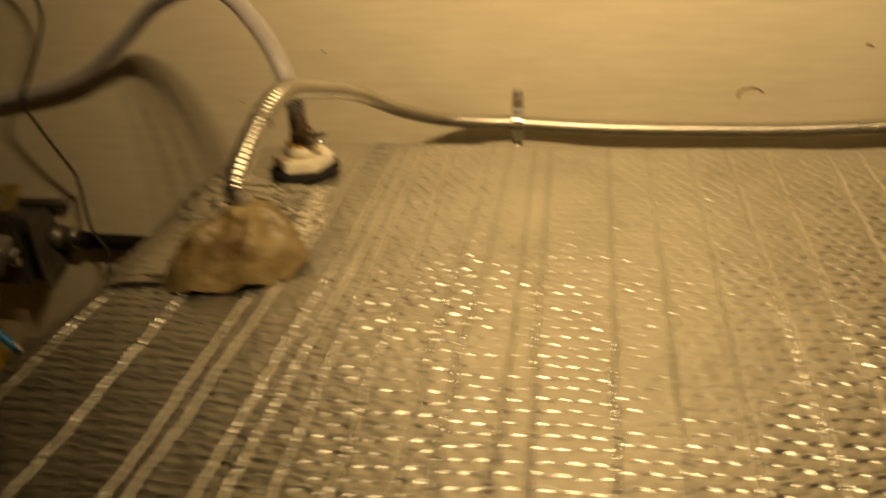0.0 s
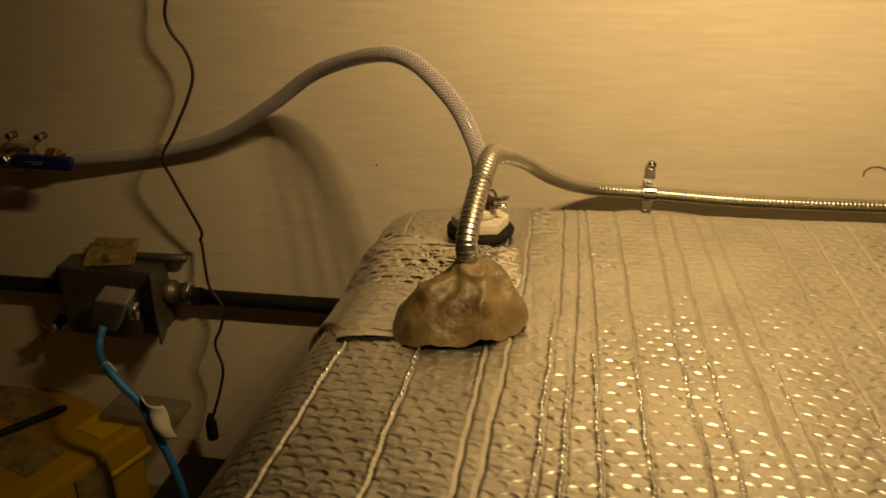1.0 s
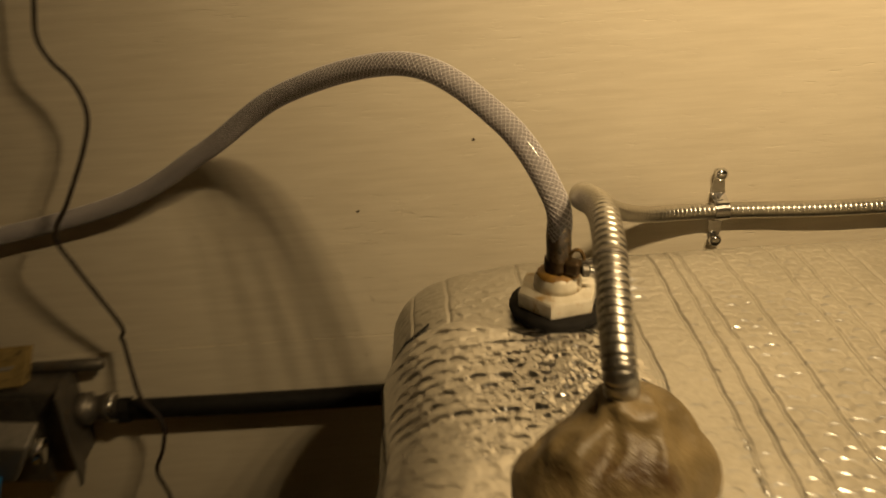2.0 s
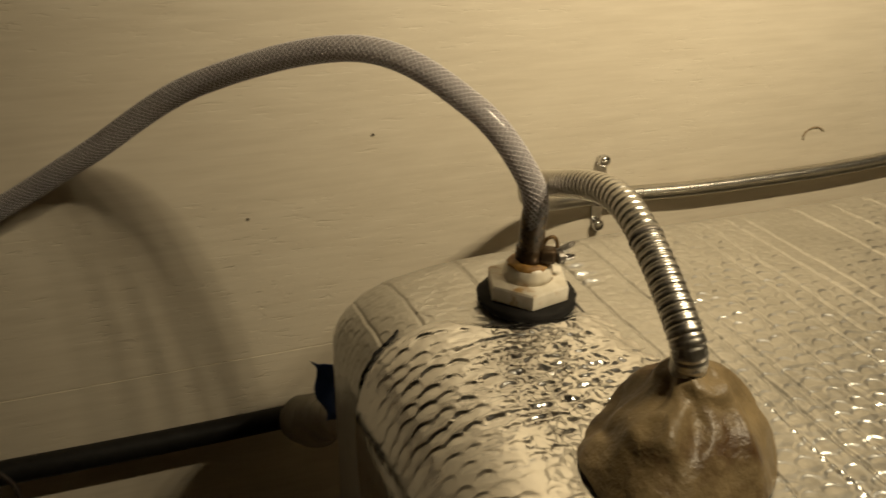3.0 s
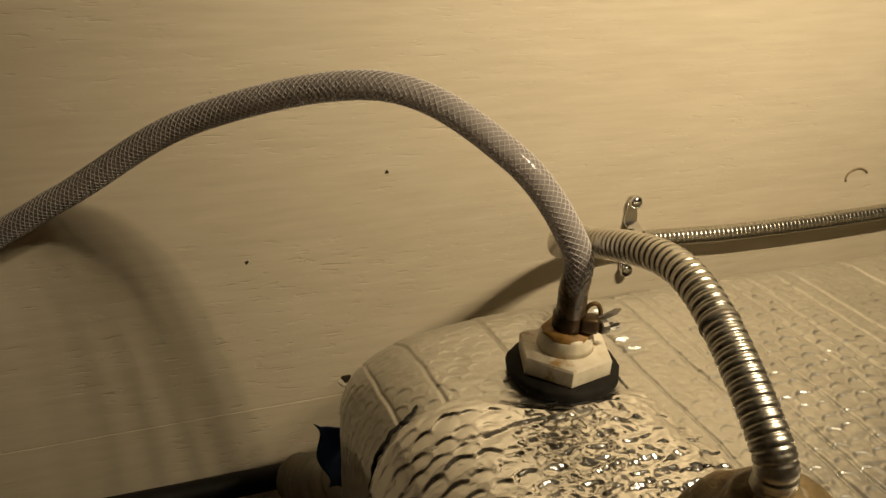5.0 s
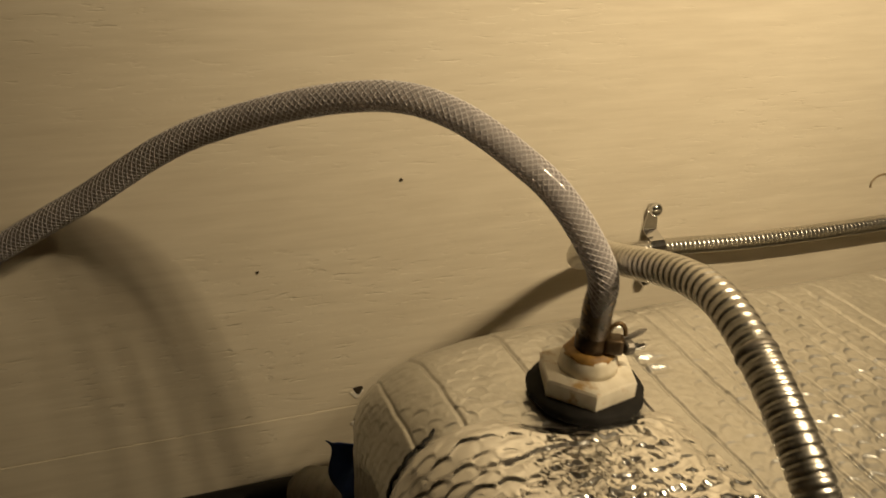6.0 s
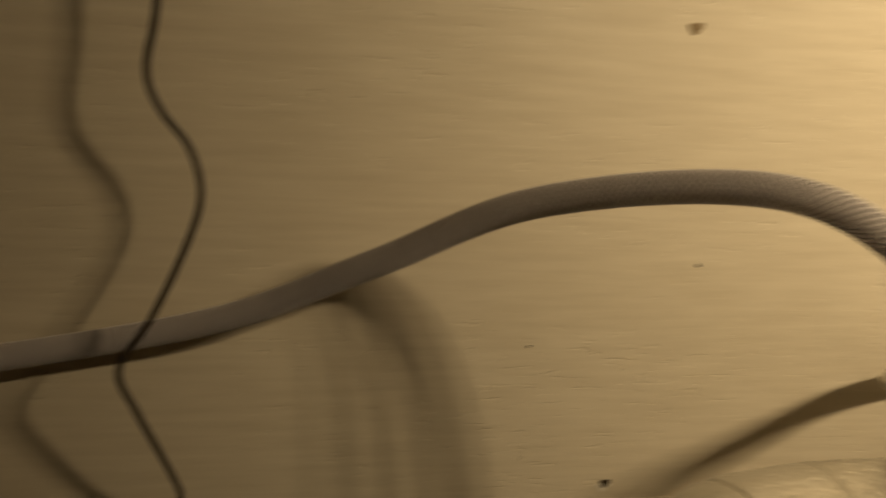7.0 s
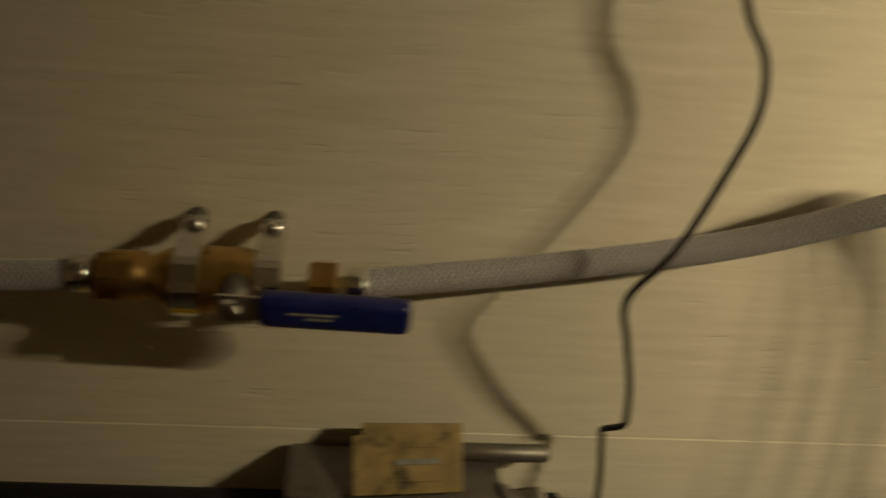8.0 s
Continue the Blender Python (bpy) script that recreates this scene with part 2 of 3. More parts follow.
def wavy(x, y, k, seed):
    """Smooth random relief between -1 and 1 for arrays."""
    rng = np.random.RandomState(seed)
    out = np.zeros_like(x)
    for _ in range(7):
        a, f, p = rng.uniform(0, 2 * math.pi), k * rng.uniform(0.6, 1.7), rng.uniform(0, 6.3)
        out = out + np.sin(f * (np.cos(a) * x + np.sin(a) * y) + p)
    return out / 4.5


# ---------------------------------------------------------------- the room
FLOOR_Z, ROOM = -0.52, (-1.7, 2.1, -2.6, 1.7)
SEAM_Z = -0.137


def wall_box(name, lo, hi, material, label):
    c, s = [(a + b) / 2 for a, b in zip(lo, hi)], [b - a for a, b in zip(lo, hi)]
    return tagged(part(name, box_bm(s, c, bevel=0), material), label, "wall", kind="structure")


wall_box("wall_north", (ROOM[0], 0.0, SEAM_Z), (ROOM[1], 0.06, ROOM[3]), M_WALL, "cream painted plywood wall with horizontal grain")
lower = tagged(part("wall_north_lower", box_bm((ROOM[1] - ROOM[0], 0.0604, SEAM_Z - FLOOR_Z), ((ROOM[0] + ROOM[1]) / 2, 0.0298, (SEAM_Z + FLOOR_Z) / 2 - 0.0006), bevel=0.0004), M_WALL),
               "cream painted lower wall board with a rounded top edge", "wall", kind="structure")
# west, east and south walls and ceiling: unseen, added for reflections and bounce
wall_box("bounce_wall_west", (ROOM[0] - 0.08, ROOM[2], FLOOR_Z), (ROOM[0], 0.06, ROOM[3]), M_ROOM, "plain beige plaster wall, unseen, added to bounce light")
wall_box("bounce_wall_east", (ROOM[1], ROOM[2], FLOOR_Z), (ROOM[1] + 0.08, 0.06, ROOM[3]), M_ROOM, "plain beige plaster wall, unseen, added to bounce light")
wall_box("bounce_wall_south", (ROOM[0] - 0.08, ROOM[2] - 0.08, FLOOR_Z), (ROOM[1] + 0.08, ROOM[2], ROOM[3]), M_ROOM, "plain beige plaster wall, unseen, added to bounce light")
tagged(part("floor", box_bm((ROOM[1] - ROOM[0] + 0.16, 0.14 - ROOM[2], 0.08), ((ROOM[0] + ROOM[1]) / 2, (0.06 + ROOM[2]) / 2, FLOOR_Z - 0.04), bevel=0), M_FLOOR), "dark grey concrete floor", "floor", kind="structure")
tagged(part("ceiling", box_bm((ROOM[1] - ROOM[0] + 0.16, 0.14 - ROOM[2], 0.08), ((ROOM[0] + ROOM[1]) / 2, (0.06 + ROOM[2]) / 2, ROOM[3] + 0.04), bevel=0), M_CEIL), "plain beige ceiling, unseen, added to bounce light", "ceiling", kind="structure")

# ---------------------------------------------------------------- foil-wrapped tank
XI, XE, YI, YF, RAD = 0.010, 1.00, -0.150, -0.690, 0.050
RIBS = [-0.03, 0.005, 0.056, 0.098, 0.110, 0.138, 0.151, 0.169, 0.194, 0.224, 0.242, 0.270, 0.287, 0.332, 0.365, 0.400, 0.437, 0.470, 0.512, 0.548, 0.59, 0.63]


def drape(s, t, h):
    """Lay the flat sheet point (s, t), raised by h, over the rounded box."""
    ox = np.where(s < XI, s - XI, np.where(s > XE, s - XE, 0.0))
    oy = np.where(t > YI, t - YI, np.where(t < YF, t - YF, 0.0))
    d = np.hypot(ox, oy) + 1e-12
    a = np.minimum(d / RAD, math.pi / 2)
    nx, ny = ox / d, oy / d
    off, drop = RAD * np.sin(a), RAD * (1 - np.cos(a)) + np.maximum(0, d - RAD * math.pi / 2)
    x = np.clip(s, XI, XE) + nx * (off + h * np.sin(a)) - 0.125 * np.clip(-0.31 - t, 0, 0.4) * np.clip((0.20 - s) / 0.2, 0, 1)
    y = np.clip(t, YF, YI) + ny * (off + h * np.sin(a))
    sag = 0.0095 * np.exp(-((s + 0.012) / 0.045) ** 2 - ((t + 0.115) / 0.045) ** 2)
    return np.stack([x, y, np.maximum(-drop - sag + h * np.cos(a), FLOOR_Z + 0.001)], -1)


def bubbles(s, t, wide, deep, edge=0.22, sink=1.0):
    """Flattened air bubbles in staggered rows, each sunk at its far edge, with tight creases between."""
    u, v = s / wide, t / deep
    best = np.full_like(s, 9.0)
    lean = np.zeros_like(s)
    for dk in (-1, 0, 1):
        k = np.round(v) + dk
        off = 0.5 * np.mod(k, 2)
        for dj in (-0.5, 0.5):
            j = np.round(u - off + dj - 0.001)
            seed = np.sin(j * 127.1 + k * 311.7) * 43758.5
            r1 = seed - np.floor(seed)
            r2 = np.mod(seed * 7.13, 1.0)
            ex = (u - j - off - 0.16 * (r1 - 0.5)) * wide
            ey = (v - k - 0.20 * (r2 - 0.5)) * deep
            d = np.hypot(ex, ey * 1.06) / (0.56 * wide * (0.88 + 0.24 * r2))
            lean = np.where(d < best, 0.30 + 0.3 * r1 + (0.85 + 0.5 * r2) * (ey / deep) + 0.7 * (r1 - 0.3) * ex / wide, lean)
            best = np.minimum(best, d)
    sunk = np.clip((1 - best) / edge, 0, 1) * np.clip(lean, 0, 2)
    wrinkle = np.exp(-((best - 0.84) / 0.16) ** 2) * np.clip(lean - 0.1, 0, 1.2)
    return 0.25 * np.clip(1 - best ** 2, 0, 1) - sink * sunk + (1 - sink) * wrinkle


def blanket_relief(s, t):
    """Rows of air bubbles, column by column between long pinched creases."""
    rng = np.random.RandomState(5)
    sw, tw = s + 0.0016 * wavy(s, t, 60, 3), t + 0.0018 * wavy(s, t, 52, 9)
    col = np.digitize(s, RIBS)
    shift, amp = rng.uniform(0, 1, 40)[col], rng.uniform(0.8, 1.2, 40)[col]
    strength = (0.8 + 0.5 * rng.uniform(0.25, 0.55, 40)[col]) * np.clip(0.85 + 0.45 * wavy(s, t, 30, 8), 0.3, 1.35) * amp
    front = np.clip(np.clip((-0.20 - t) / 0.16, 0, 1) + np.clip((s - 0.12) / 0.16, 0, 1), 0, 1)
    h = 0.0023 * bubbles(sw + 0.0126 * shift, tw + 0.006 * shift, 0.0120, 0.0098, 0.20, 0.45) * strength * (0.52 + 0.48 * np.clip((s - 0.09) / 0.10, 0, 1))
    h = h * (1 - 0.2 * np.clip((t + 0.30) / 0.14, 0, 1) * np.clip((s - 0.10) / 0.08, 0, 1))
    for x0 in RIBS:
        slope, wob, ph, width = rng.uniform(-0.025, 0.015), rng.uniform(0.0002, 0.0007), rng.uniform(0, 6), rng.uniform(0.0009, 0.0014)
        e = s - (x0 + slope * (t + 0.5) + wob * np.sin(t * 75 + ph) + 0.0003 * np.sin(t * 230 + ph * 3))
        keep = np.clip(0.55 + 0.75 * np.sin(t * rng.uniform(9, 18) + ph), 0.0, 1) * (0.25 + 0.75 * np.clip((-0.28 - t) / 0.12, 0, 1))
        crimp = 0.62 + 0.26 * np.sin(t * 1350 + 9 * np.sin(t * 47 + ph)) + 0.36 * np.sin(t * 520 + 40 * wob * 1000 + 2 * np.sin(t * 310))
        h = h * (1 - 0.85 * np.exp(-(e / 0.0022) ** 2)) + (0.55 + 0.45 * front) * keep * crimp * 0.0019 * np.exp(-(e / width) ** 2)
        h = h - (0.0006 + 0.0008 * (1 - keep)) * np.exp(-((e - 0.0019) / 0.0010) ** 2)
    tear = np.exp(-((s - 0.124 - 0.06 * (t + 0.15)) / 0.007) ** 2) * np.clip((t + 0.205) / 0.01, 0, 1) * np.clip((-0.125 - t) / 0.01, 0, 1)
    h = h + 0.0013 * tear * np.sin(2 * math.pi * t / 0.0115)
    return h + 0.0013 * wavy(s, t, 24, 2) + 0.0003 * wavy(s, t, 170, 4) + 0.00015 * wavy(s, t, 620, 14) + 0.0030 * wavy(s, t, 7, 6)


def axis_steps(lo, a, b, hi, fine, coarse):
    return np.concatenate([np.arange(lo, a, coarse), np.arange(a, b, fine), np.arange(b, hi + coarse, coarse)])


tank = thing("insulated_tank", (0.5, -0.42, FLOOR_Z), "tall tank wrapped in ribbed silver bubble-foil insulation", "tank")
S, T = np.meshgrid(axis_steps(-0.52, -0.10, 0.60, XE + 0.55, 0.00075, 0.010), axis_steps(YF - 0.55, -0.62, -0.08, YI + 0.56, 0.00075, 0.010), indexing="ij")
grid_mesh("foil_blanket", drape(S, T, blanket_relief(S, T)), *S.shape, M_FOIL, tank, "creased silver bubble-foil blanket")

# a second, shinier sheet of foil laid over the corner round the fitting, torn along its back and front edges
S, T = np.meshgrid(np.arange(-0.30, 0.128, 0.0009), np.linspace(0, 1, 200), indexing="ij")
back = -0.232 + 0.018 * np.clip((0.045 - S) / 0.03, 0, 1) - 0.010 * np.clip((-0.10 - S) / 0.1, 0, 1) + 0.0015 * wavy(S, S * 0, 160, 21)
fore = -0.404 + 0.03 * np.clip((-0.004 - S) / 0.026, 0, 1) ** 0.7 + 0.012 * np.clip((S - 0.01) / 0.05, 0, 1) + 0.0025 * wavy(S, S * 0, 90, 24)
T2 = fore + (back - fore) * T
S2 = S + 0.007 * wavy(T2, T2 * 0, 70, 22) * np.clip((S - 0.06) / 0.05, 0, 1)
rim = np.clip(np.minimum(np.minimum(T2 - fore, back - T2) / 0.010, 1), 0.0, 1)
fade = np.clip((0.124 - S) / 0.030, 0, 1)
crumple = np.exp(-((S - 0.065) / 0.062) ** 2 - ((T2 + 0.285) / 0.055) ** 2)
crease = 1 - np.abs(wavy(S2 + 0.003 * wavy(S, T2, 300, 41), T2, 330, 31))
facet = 1 - np.abs(wavy(S2, T2 + 0.002 * wavy(S, T2, 420, 42), 620, 32))
long_fold = np.exp(-((T2 + 0.2475 + 0.10 * (S - 0.04) ** 2 / 0.1 + 0.0015 * np.sin(S * 160)) / 0.0022) ** 2) * np.clip((S + 0.01) / 0.02, 0, 1) * np.clip((0.085 - S) / 0.02, 0, 1)
crush = crumple * (0.0019 * crease + 0.0011 * facet) - 0.0015 * long_fold
quilt = 0.0011 * bubbles(S2 + 0.003 * wavy(S, T2, 110, 44), T2 + 0.002 * wavy(S, T2, 150, 45), 0.0118, 0.0102) * np.clip(0.9 + 0.4 * wavy(S, T2, 40, 36), 0.4, 1.3) * (1 - 0.5 * crumple)
quilt = quilt * np.clip((T2 + 0.355) / 0.05, 0.45, 1) * np.clip((S + 0.055) / 0.03, 0.15, 1)
lift = (0.0022 + 0.0016 * np.clip(-S / 0.03, 0, 1)) * rim * fade - 0.0045 * (1 - fade) + 0.0009 - 0.0045 * (1 - rim) * np.clip((-0.006 - S) / 0.015, 0, 1) * np.clip((-0.30 - T2) / 0.03, 0, 1) + 0.0018 * (1 - rim) * np.clip((T2 + 0.32) / -0.03, 0, 1) * np.clip((0.035 - S) / 0.02, 0, 1)
ground = 0.0013 * wavy(S2, T2, 24, 2) + 0.0030 * wavy(S2, T2, 7, 6)
grid_mesh("foil_patch", drape(S2, T2, ground + lift + (crush + quilt) * (0.35 + 0.65 * rim)), *S.shape, M_PATCH, tank, "shiny crumpled foil sheet over the corner")


def slit(points, width, lift):
    """The shade in a foil tear, painted as a thin black ribbon that narrows at both ends."""
    p = np.asarray(points, float)
    u = np.linspace(0, 1, 60)
    k = np.linspace(0, 1, len(p))
    ls, lt = np.interp(u, k, p[:, 0]), np.interp(u, k, p[:, 1])
    ls, lt = ls + 0.0008 * np.sin(u * 31) + 0.0005 * np.sin(u * 77), lt + 0.0009 * np.sin(u * 23 + 1) + 0.0006 * np.sin(u * 61)
    d = np.stack([np.gradient(ls), np.gradient(lt)], 1)
    d = d / np.linalg.norm(d, axis=1)[:, None]
    w = width * (0.15 + 0.85 * np.sin(u * math.pi) ** 0.6) * (1 + 0.35 * np.sin(u * 43))
    cols = [(ls - d[:, 1] * w * f, lt + d[:, 0] * w * f, lift + g) for f, g in ((-0.6, -0.001), (-0.5, 0), (0.5, 0), (0.6, -0.001))]
    v = np.stack([drape(a, b, np.maximum(blanket_relief(a, b), 0.0013 * wavy(a, b, 24, 2) + 0.0030 * wavy(a, b, 7, 6)) + c) for a, b, c in cols], 1)
    return grid_mesh("tear_shade", v, 60, 4, M_TEAR_SHADE, tank, "black ribbon painted for the shade in a foil tear")


# back and front torn edges: black ribbons paint the shade under them
slit([(-0.014, -0.2065), (-0.022, -0.2085), (-0.032, -0.210), (-0.044, -0.210), (-0.056, -0.212), (-0.070, -0.2145), (-0.095, -0.220)], 0.0022, 0.0008)
slit([(-0.004, -0.4075), (0.008, -0.4045), (0.020, -0.4035), (0.034, -0.400), (0.046, -0.402)], 0.0021, 0.0012)

# ---------------------------------------------------------------- bulkhead fitting with its clear hose
FX, FY = 0.069, -0.207
fitting = thing("bulkhead_fitting", (FX, FY, 0.003), "aged white plastic hex fitting on a black gasket", "pipe fitting")
bm = turned([(0.0285, 0.0), (0.0302, 0.0006), (0.0306, 0.0042), (0.0296, 0.0056), (0.024, 0.0060)], (0, 0, 0), seg=72)
for v in bm.verts:
    a = math.atan2(v.co.y, v.co.x)
    k = 1 + 0.012 * math.sin(5 * a + 1) + 0.010 * math.sin(13 * a) + 0.007 * math.sin(29 * a)
    v.co.x, v.co.y = v.co.x * k, v.co.y * k
bmesh.ops.transform(bm, matrix=Matrix.Translation((FX, FY, 0.0015)), verts=bm.verts)
part("gasket", bm, M_RUBBER, fitting, "black rubber gasket with a ragged edge", True)
part("hex_nut", turned([(0.0252, 0.0), (0.0262, 0.0009), (0.0263, 0.0092), (0.0255, 0.0104), (0.0150, 0.0110)], (FX, FY, 0.0072), seg=6, start=math.radians(-108)), M_NUT, fitting)
part("collar", turned([(0.0152, 0.0), (0.0150, 0.0040), (0.0146, 0.0066), (0.0134, 0.0088), (0.0112, 0.0100), (0.0090, 0.0104)], (FX, FY, 0.0180), seg=36), M_NUT, fitting, "stained white collar", True)
bm = turned([(0.0136, 0.0), (0.0137, 0.0007), (0.0118, 0.0024), (0.0098, 0.0034), (0.0080, 0.0036)], (0, 0, 0), seg=48)
for v in bm.verts:
    a = math.atan2(v.co.y, v.co.x)
    v.co.z -= (0.0014 * math.sin(3 * a + 0.6) + 0.0008 * math.sin(7 * a)) * (1 if v.co.z < 0.0010 else 0.2)
bmesh.ops.transform(bm, matrix=Matrix.Translation((FX, FY, 0.0264)), verts=bm.verts)
part("rust_ring", bm, M_RUST, fitting, "orange rust bleeding from under the clamp", True)
part("barb", turned([(0.0060, 0.0), (0.0072, 0.002), (0.0058, 0.008), (0.0072, 0.010), (0.0058, 0.016), (0.0072, 0.018), (0.0056, 0.024), (0.0070, 0.026), (0.0050, 0.034)], (FX, FY - 0.001, 0.0290), seg=18), M_TARNISH, fitting, "brown barb seen inside the hose", True)

HOSE = [(FX, FY - 0.001, 0.0290), (0.0690, -0.2092, 0.050), (0.0660, -0.2100, 0.079), (0.0388, -0.1865, 0.1200), (-0.0165, -0.146, 0.1475), (-0.103, -0.086, 0.1185), (-0.175, -0.049, 0.068), (-0.252, -0.024, 0.022), (-0.349, -0.017, -0.003), (-0.432, -0.028, -0.009)]
HOSE_R = 0.0074


def clear_hose(points, label):
    ob = thing("clear_hose", points[0], label, "hose")
    tube("vinyl_wall", points, HOSE_R, M_HOSE, ob, step=0.005, seg=20)
    line, run = spline(points, 0.0022)
    a, b = frames_along(line)
    n, sect = 12, 3
    verts, faces = [], []
    for sign in (1, -1):
        for k in range(n):
            ang = 2 * math.pi * k / n + sign * run * 2 * math.pi / 0.040
            cd, sd = np.cos(ang)[:, None], np.sin(ang)[:, None]
            out = cd * a + sd * b
            mid = line + (HOSE_R + 0.0001) * out
            sid = -sd * a + cd * b
            ring = [mid + 0.00022 * out, mid + 0.00042 * sid - 0.0003 * out, mid - 0.00042 * sid - 0.0003 * out]
            o = len(verts)
            m = len(run)
            verts += np.stack(ring, 1).reshape(-1, 3).tolist()
            for i in range(m - 1):
                for j in range(sect):
                    p, q = o + i * sect + j, o + i * sect + (j + 1) % sect
                    faces.append((p, q, q + sect, p + sect))
    me = bpy.data.meshes.new("braid")
    me.from_pydata(verts, [], faces)
    finish(me, M_THREAD, True)
    tagged(hang(new("braid", me), ob, "fine white crossed reinforcing threads"), kind="stuff")
    return ob


hose = clear_hose(HOSE, "clear braided vinyl hose arching from the tank to a wall valve")
u = np.linspace(0, 2 * math.pi, 28, endpoint=False)
end_line, end_run = spline(HOSE, 0.0025)
ea, eb = frames_along(end_line)
sleeve = []
for k in range(12):
    reach = np.clip(3 + k * (0.78 + 0.22 * np.sin(3 * u + 1) * k / 11), 3, 14)
    lo = np.floor(reach).astype(int)
    f = (reach - lo)[:, None]
    mid, sa, sb = end_line[lo] * (1 - f) + end_line[lo + 1] * f, ea[lo], eb[lo]
    sleeve.append(mid + (HOSE_R + 0.00035) * (np.cos(u)[:, None] * sa + np.sin(u)[:, None] * sb))
grid_mesh("stained_end", np.array(sleeve), 12, 28, M_DEPOSIT, hose, "brown and black rust deposit at the hose end", wrap=True)
clear_hose([(-0.560, -0.030, -0.009), (-0.63, -0.028, -0.016), (-0.70, -0.026, -0.03), (-0.80, -0.03, -0.055), (-0.95, -0.03, -0.09)], "clear braided vinyl hose leading away from the valve")

clamp = thing("hose_clamp", (FX, FY, 0.034), "dark rusty worm-drive hose clamp round the hose end", "hose clamp")
part("band", turned([(0.0076, 0.0), (0.0086, 0.0005), (0.0088, 0.0050), (0.0086, 0.0092), (0.0076, 0.0098)], (FX, FY - 0.001, 0.0285), seg=30), M_BURNT, clamp, "", True)
CT = Matrix.Rotation(radians(-28), 3, "Z")
part("screw_housing", box_bm((0.0100, 0.0095, 0.0090), (FX + 0.0080, FY - 0.0085, 0.0345), CT, 0.0026, 3), M_BURNT, clamp, "", True)
loop = [(FX + 0.0060, FY - 0.0050, 0.0385), (FX + 0.0078, FY - 0.0065, 0.0440), (FX + 0.0115, FY - 0.0075, 0.0452), (FX + 0.0140, FY - 0.0080, 0.0415), (FX + 0.0145, FY - 0.0080, 0.0370)]
tube("band_loop", loop, 0.0012, M_TARNISH, clamp, "bent over end of the band", step=0.001, seg=8)
part("band_tail", plate([(-0.009, -0.0022), (0.006, -0.0026), (0.0085, 0.0008), (0.005, 0.0030), (-0.009, 0.0022)], 0.0011, (FX + 0.0185, FY - 0.0080, 0.0372), Matrix.Rotation(radians(-16), 3, "Y") @ Matrix.Rotation(radians(24), 3, "X"), 0.0002), M_DULL, clamp, "dull free end of the band")
part("screw", turned([(0.0034, 0.0), (0.0040, 0.0008), (0.0040, 0.0040), (0.003, 0.0050)], (FX + 0.0125, FY - 0.0112, 0.0330), "X", 12), M_DULL, clamp, "dull slotted screw head", False)
part("screw_shank", turned([(0.0018, 0.0), (0.0021, 0.0005), (0.0021, 0.0105), (0.0016, 0.0110)], (FX + 0.0135, FY - 0.0105, 0.0322), "X", 10), M_CHROME, clamp, "bright screw thread", True)

# ---------------------------------------------------------------- putty lump and steel conduit
CX, CY = 0.066, -0.368
rng = np.random.RandomState(12)
U, V = np.meshgrid(np.linspace(0, 2 * math.pi, 96, endpoint=False), np.linspace(0, 1, 44), indexing="xy")
lump_r = 0.0475 * (1 + 0.09 * np.sin(2 * U + 0.4) + 0.06 * np.sin(3 * U + 2.0) + 0.03 * np.sin(5 * U + 1.0))
lx, ly = np.cos(U) * lump_r * V ** 0.85, np.sin(U) * lump_r * V ** 0.85
lz = 0.045 * np.clip(1 - V ** 2.5, 0, 1) ** 0.8
lx, ly = lx + 0.008 * lz / 0.05, ly + 0.010 * lz / 0.05
for _ in range(12):
    an, rr, deep, size = rng.uniform(0, 2 * math.pi), rng.uniform(0.40, 0.92) * 0.0475, rng.uniform(0.003, 0.008), rng.uniform(0.010, 0.018)
    g = np.exp(-(((lx - rr * math.cos(an)) ** 2 + (ly - rr * math.sin(an)) ** 2) / size ** 2) ** 1.3) * np.clip((1 - V) * 6, 0, 1) * np.clip(V * 5, 0, 1)
    lz, lx, ly = lz - deep * g * 0.7, lx - 0.4 * deep * g * math.cos(an), ly - 0.4 * deep * g * math.sin(an)
# flats pressed by fingers: the lump is cut back to a set of tilted planes
for k in range(11):
    an, tilt = 2 * math.pi * (k * 0.382) + rng.uniform(-0.3, 0.3), radians(rng.uniform(28, 62))
    n3 = (math.cos(an) * math.sin(tilt), math.sin(an) * math.sin(tilt), math.cos(tilt))
    reach = n3[0] * (lx - 0.008) + n3[1] * (ly - 0.010) + n3[2] * lz
    over = np.clip(reach - rng.uniform(0.80, 0.90) * reach.max(), 0, 1) * 0.5
    lx, ly, lz = lx - n3[0] * over, ly - n3[1] * over, lz - n3[2] * over
for a0, deep, bend in ((3.5, 0.0032, 0.9), (4.35, 0.0018, -0.7), (2.6, 0.0026, 0.6), (5.3, 0.0018, 0.8)):
    turn = np.mod(U - a0 - bend * np.sin(V * 3.2) + math.pi, 2 * math.pi) - math.pi
    dent = deep * np.exp(-(turn / 0.26) ** 2) * np.sin(np.clip((V - 0.15) / 0.75, 0, 1) * math.pi) ** 0.7
    lx, ly, lz = lx - dent * np.cos(U) * 0.7, ly - dent * np.sin(U) * 0.7, lz - dent * 0.7
ledge = 0.0022 * np.sin(V * 11 + 1.6 * np.sin(U * 2 + 0.5) + 0.8 * np.sin(U * 3)) * np.clip((1 - V) * 4, 0, 1) * np.clip(V * 3, 0, 1)
lx, ly = lx + ledge * np.cos(U), ly + ledge * np.sin(U)
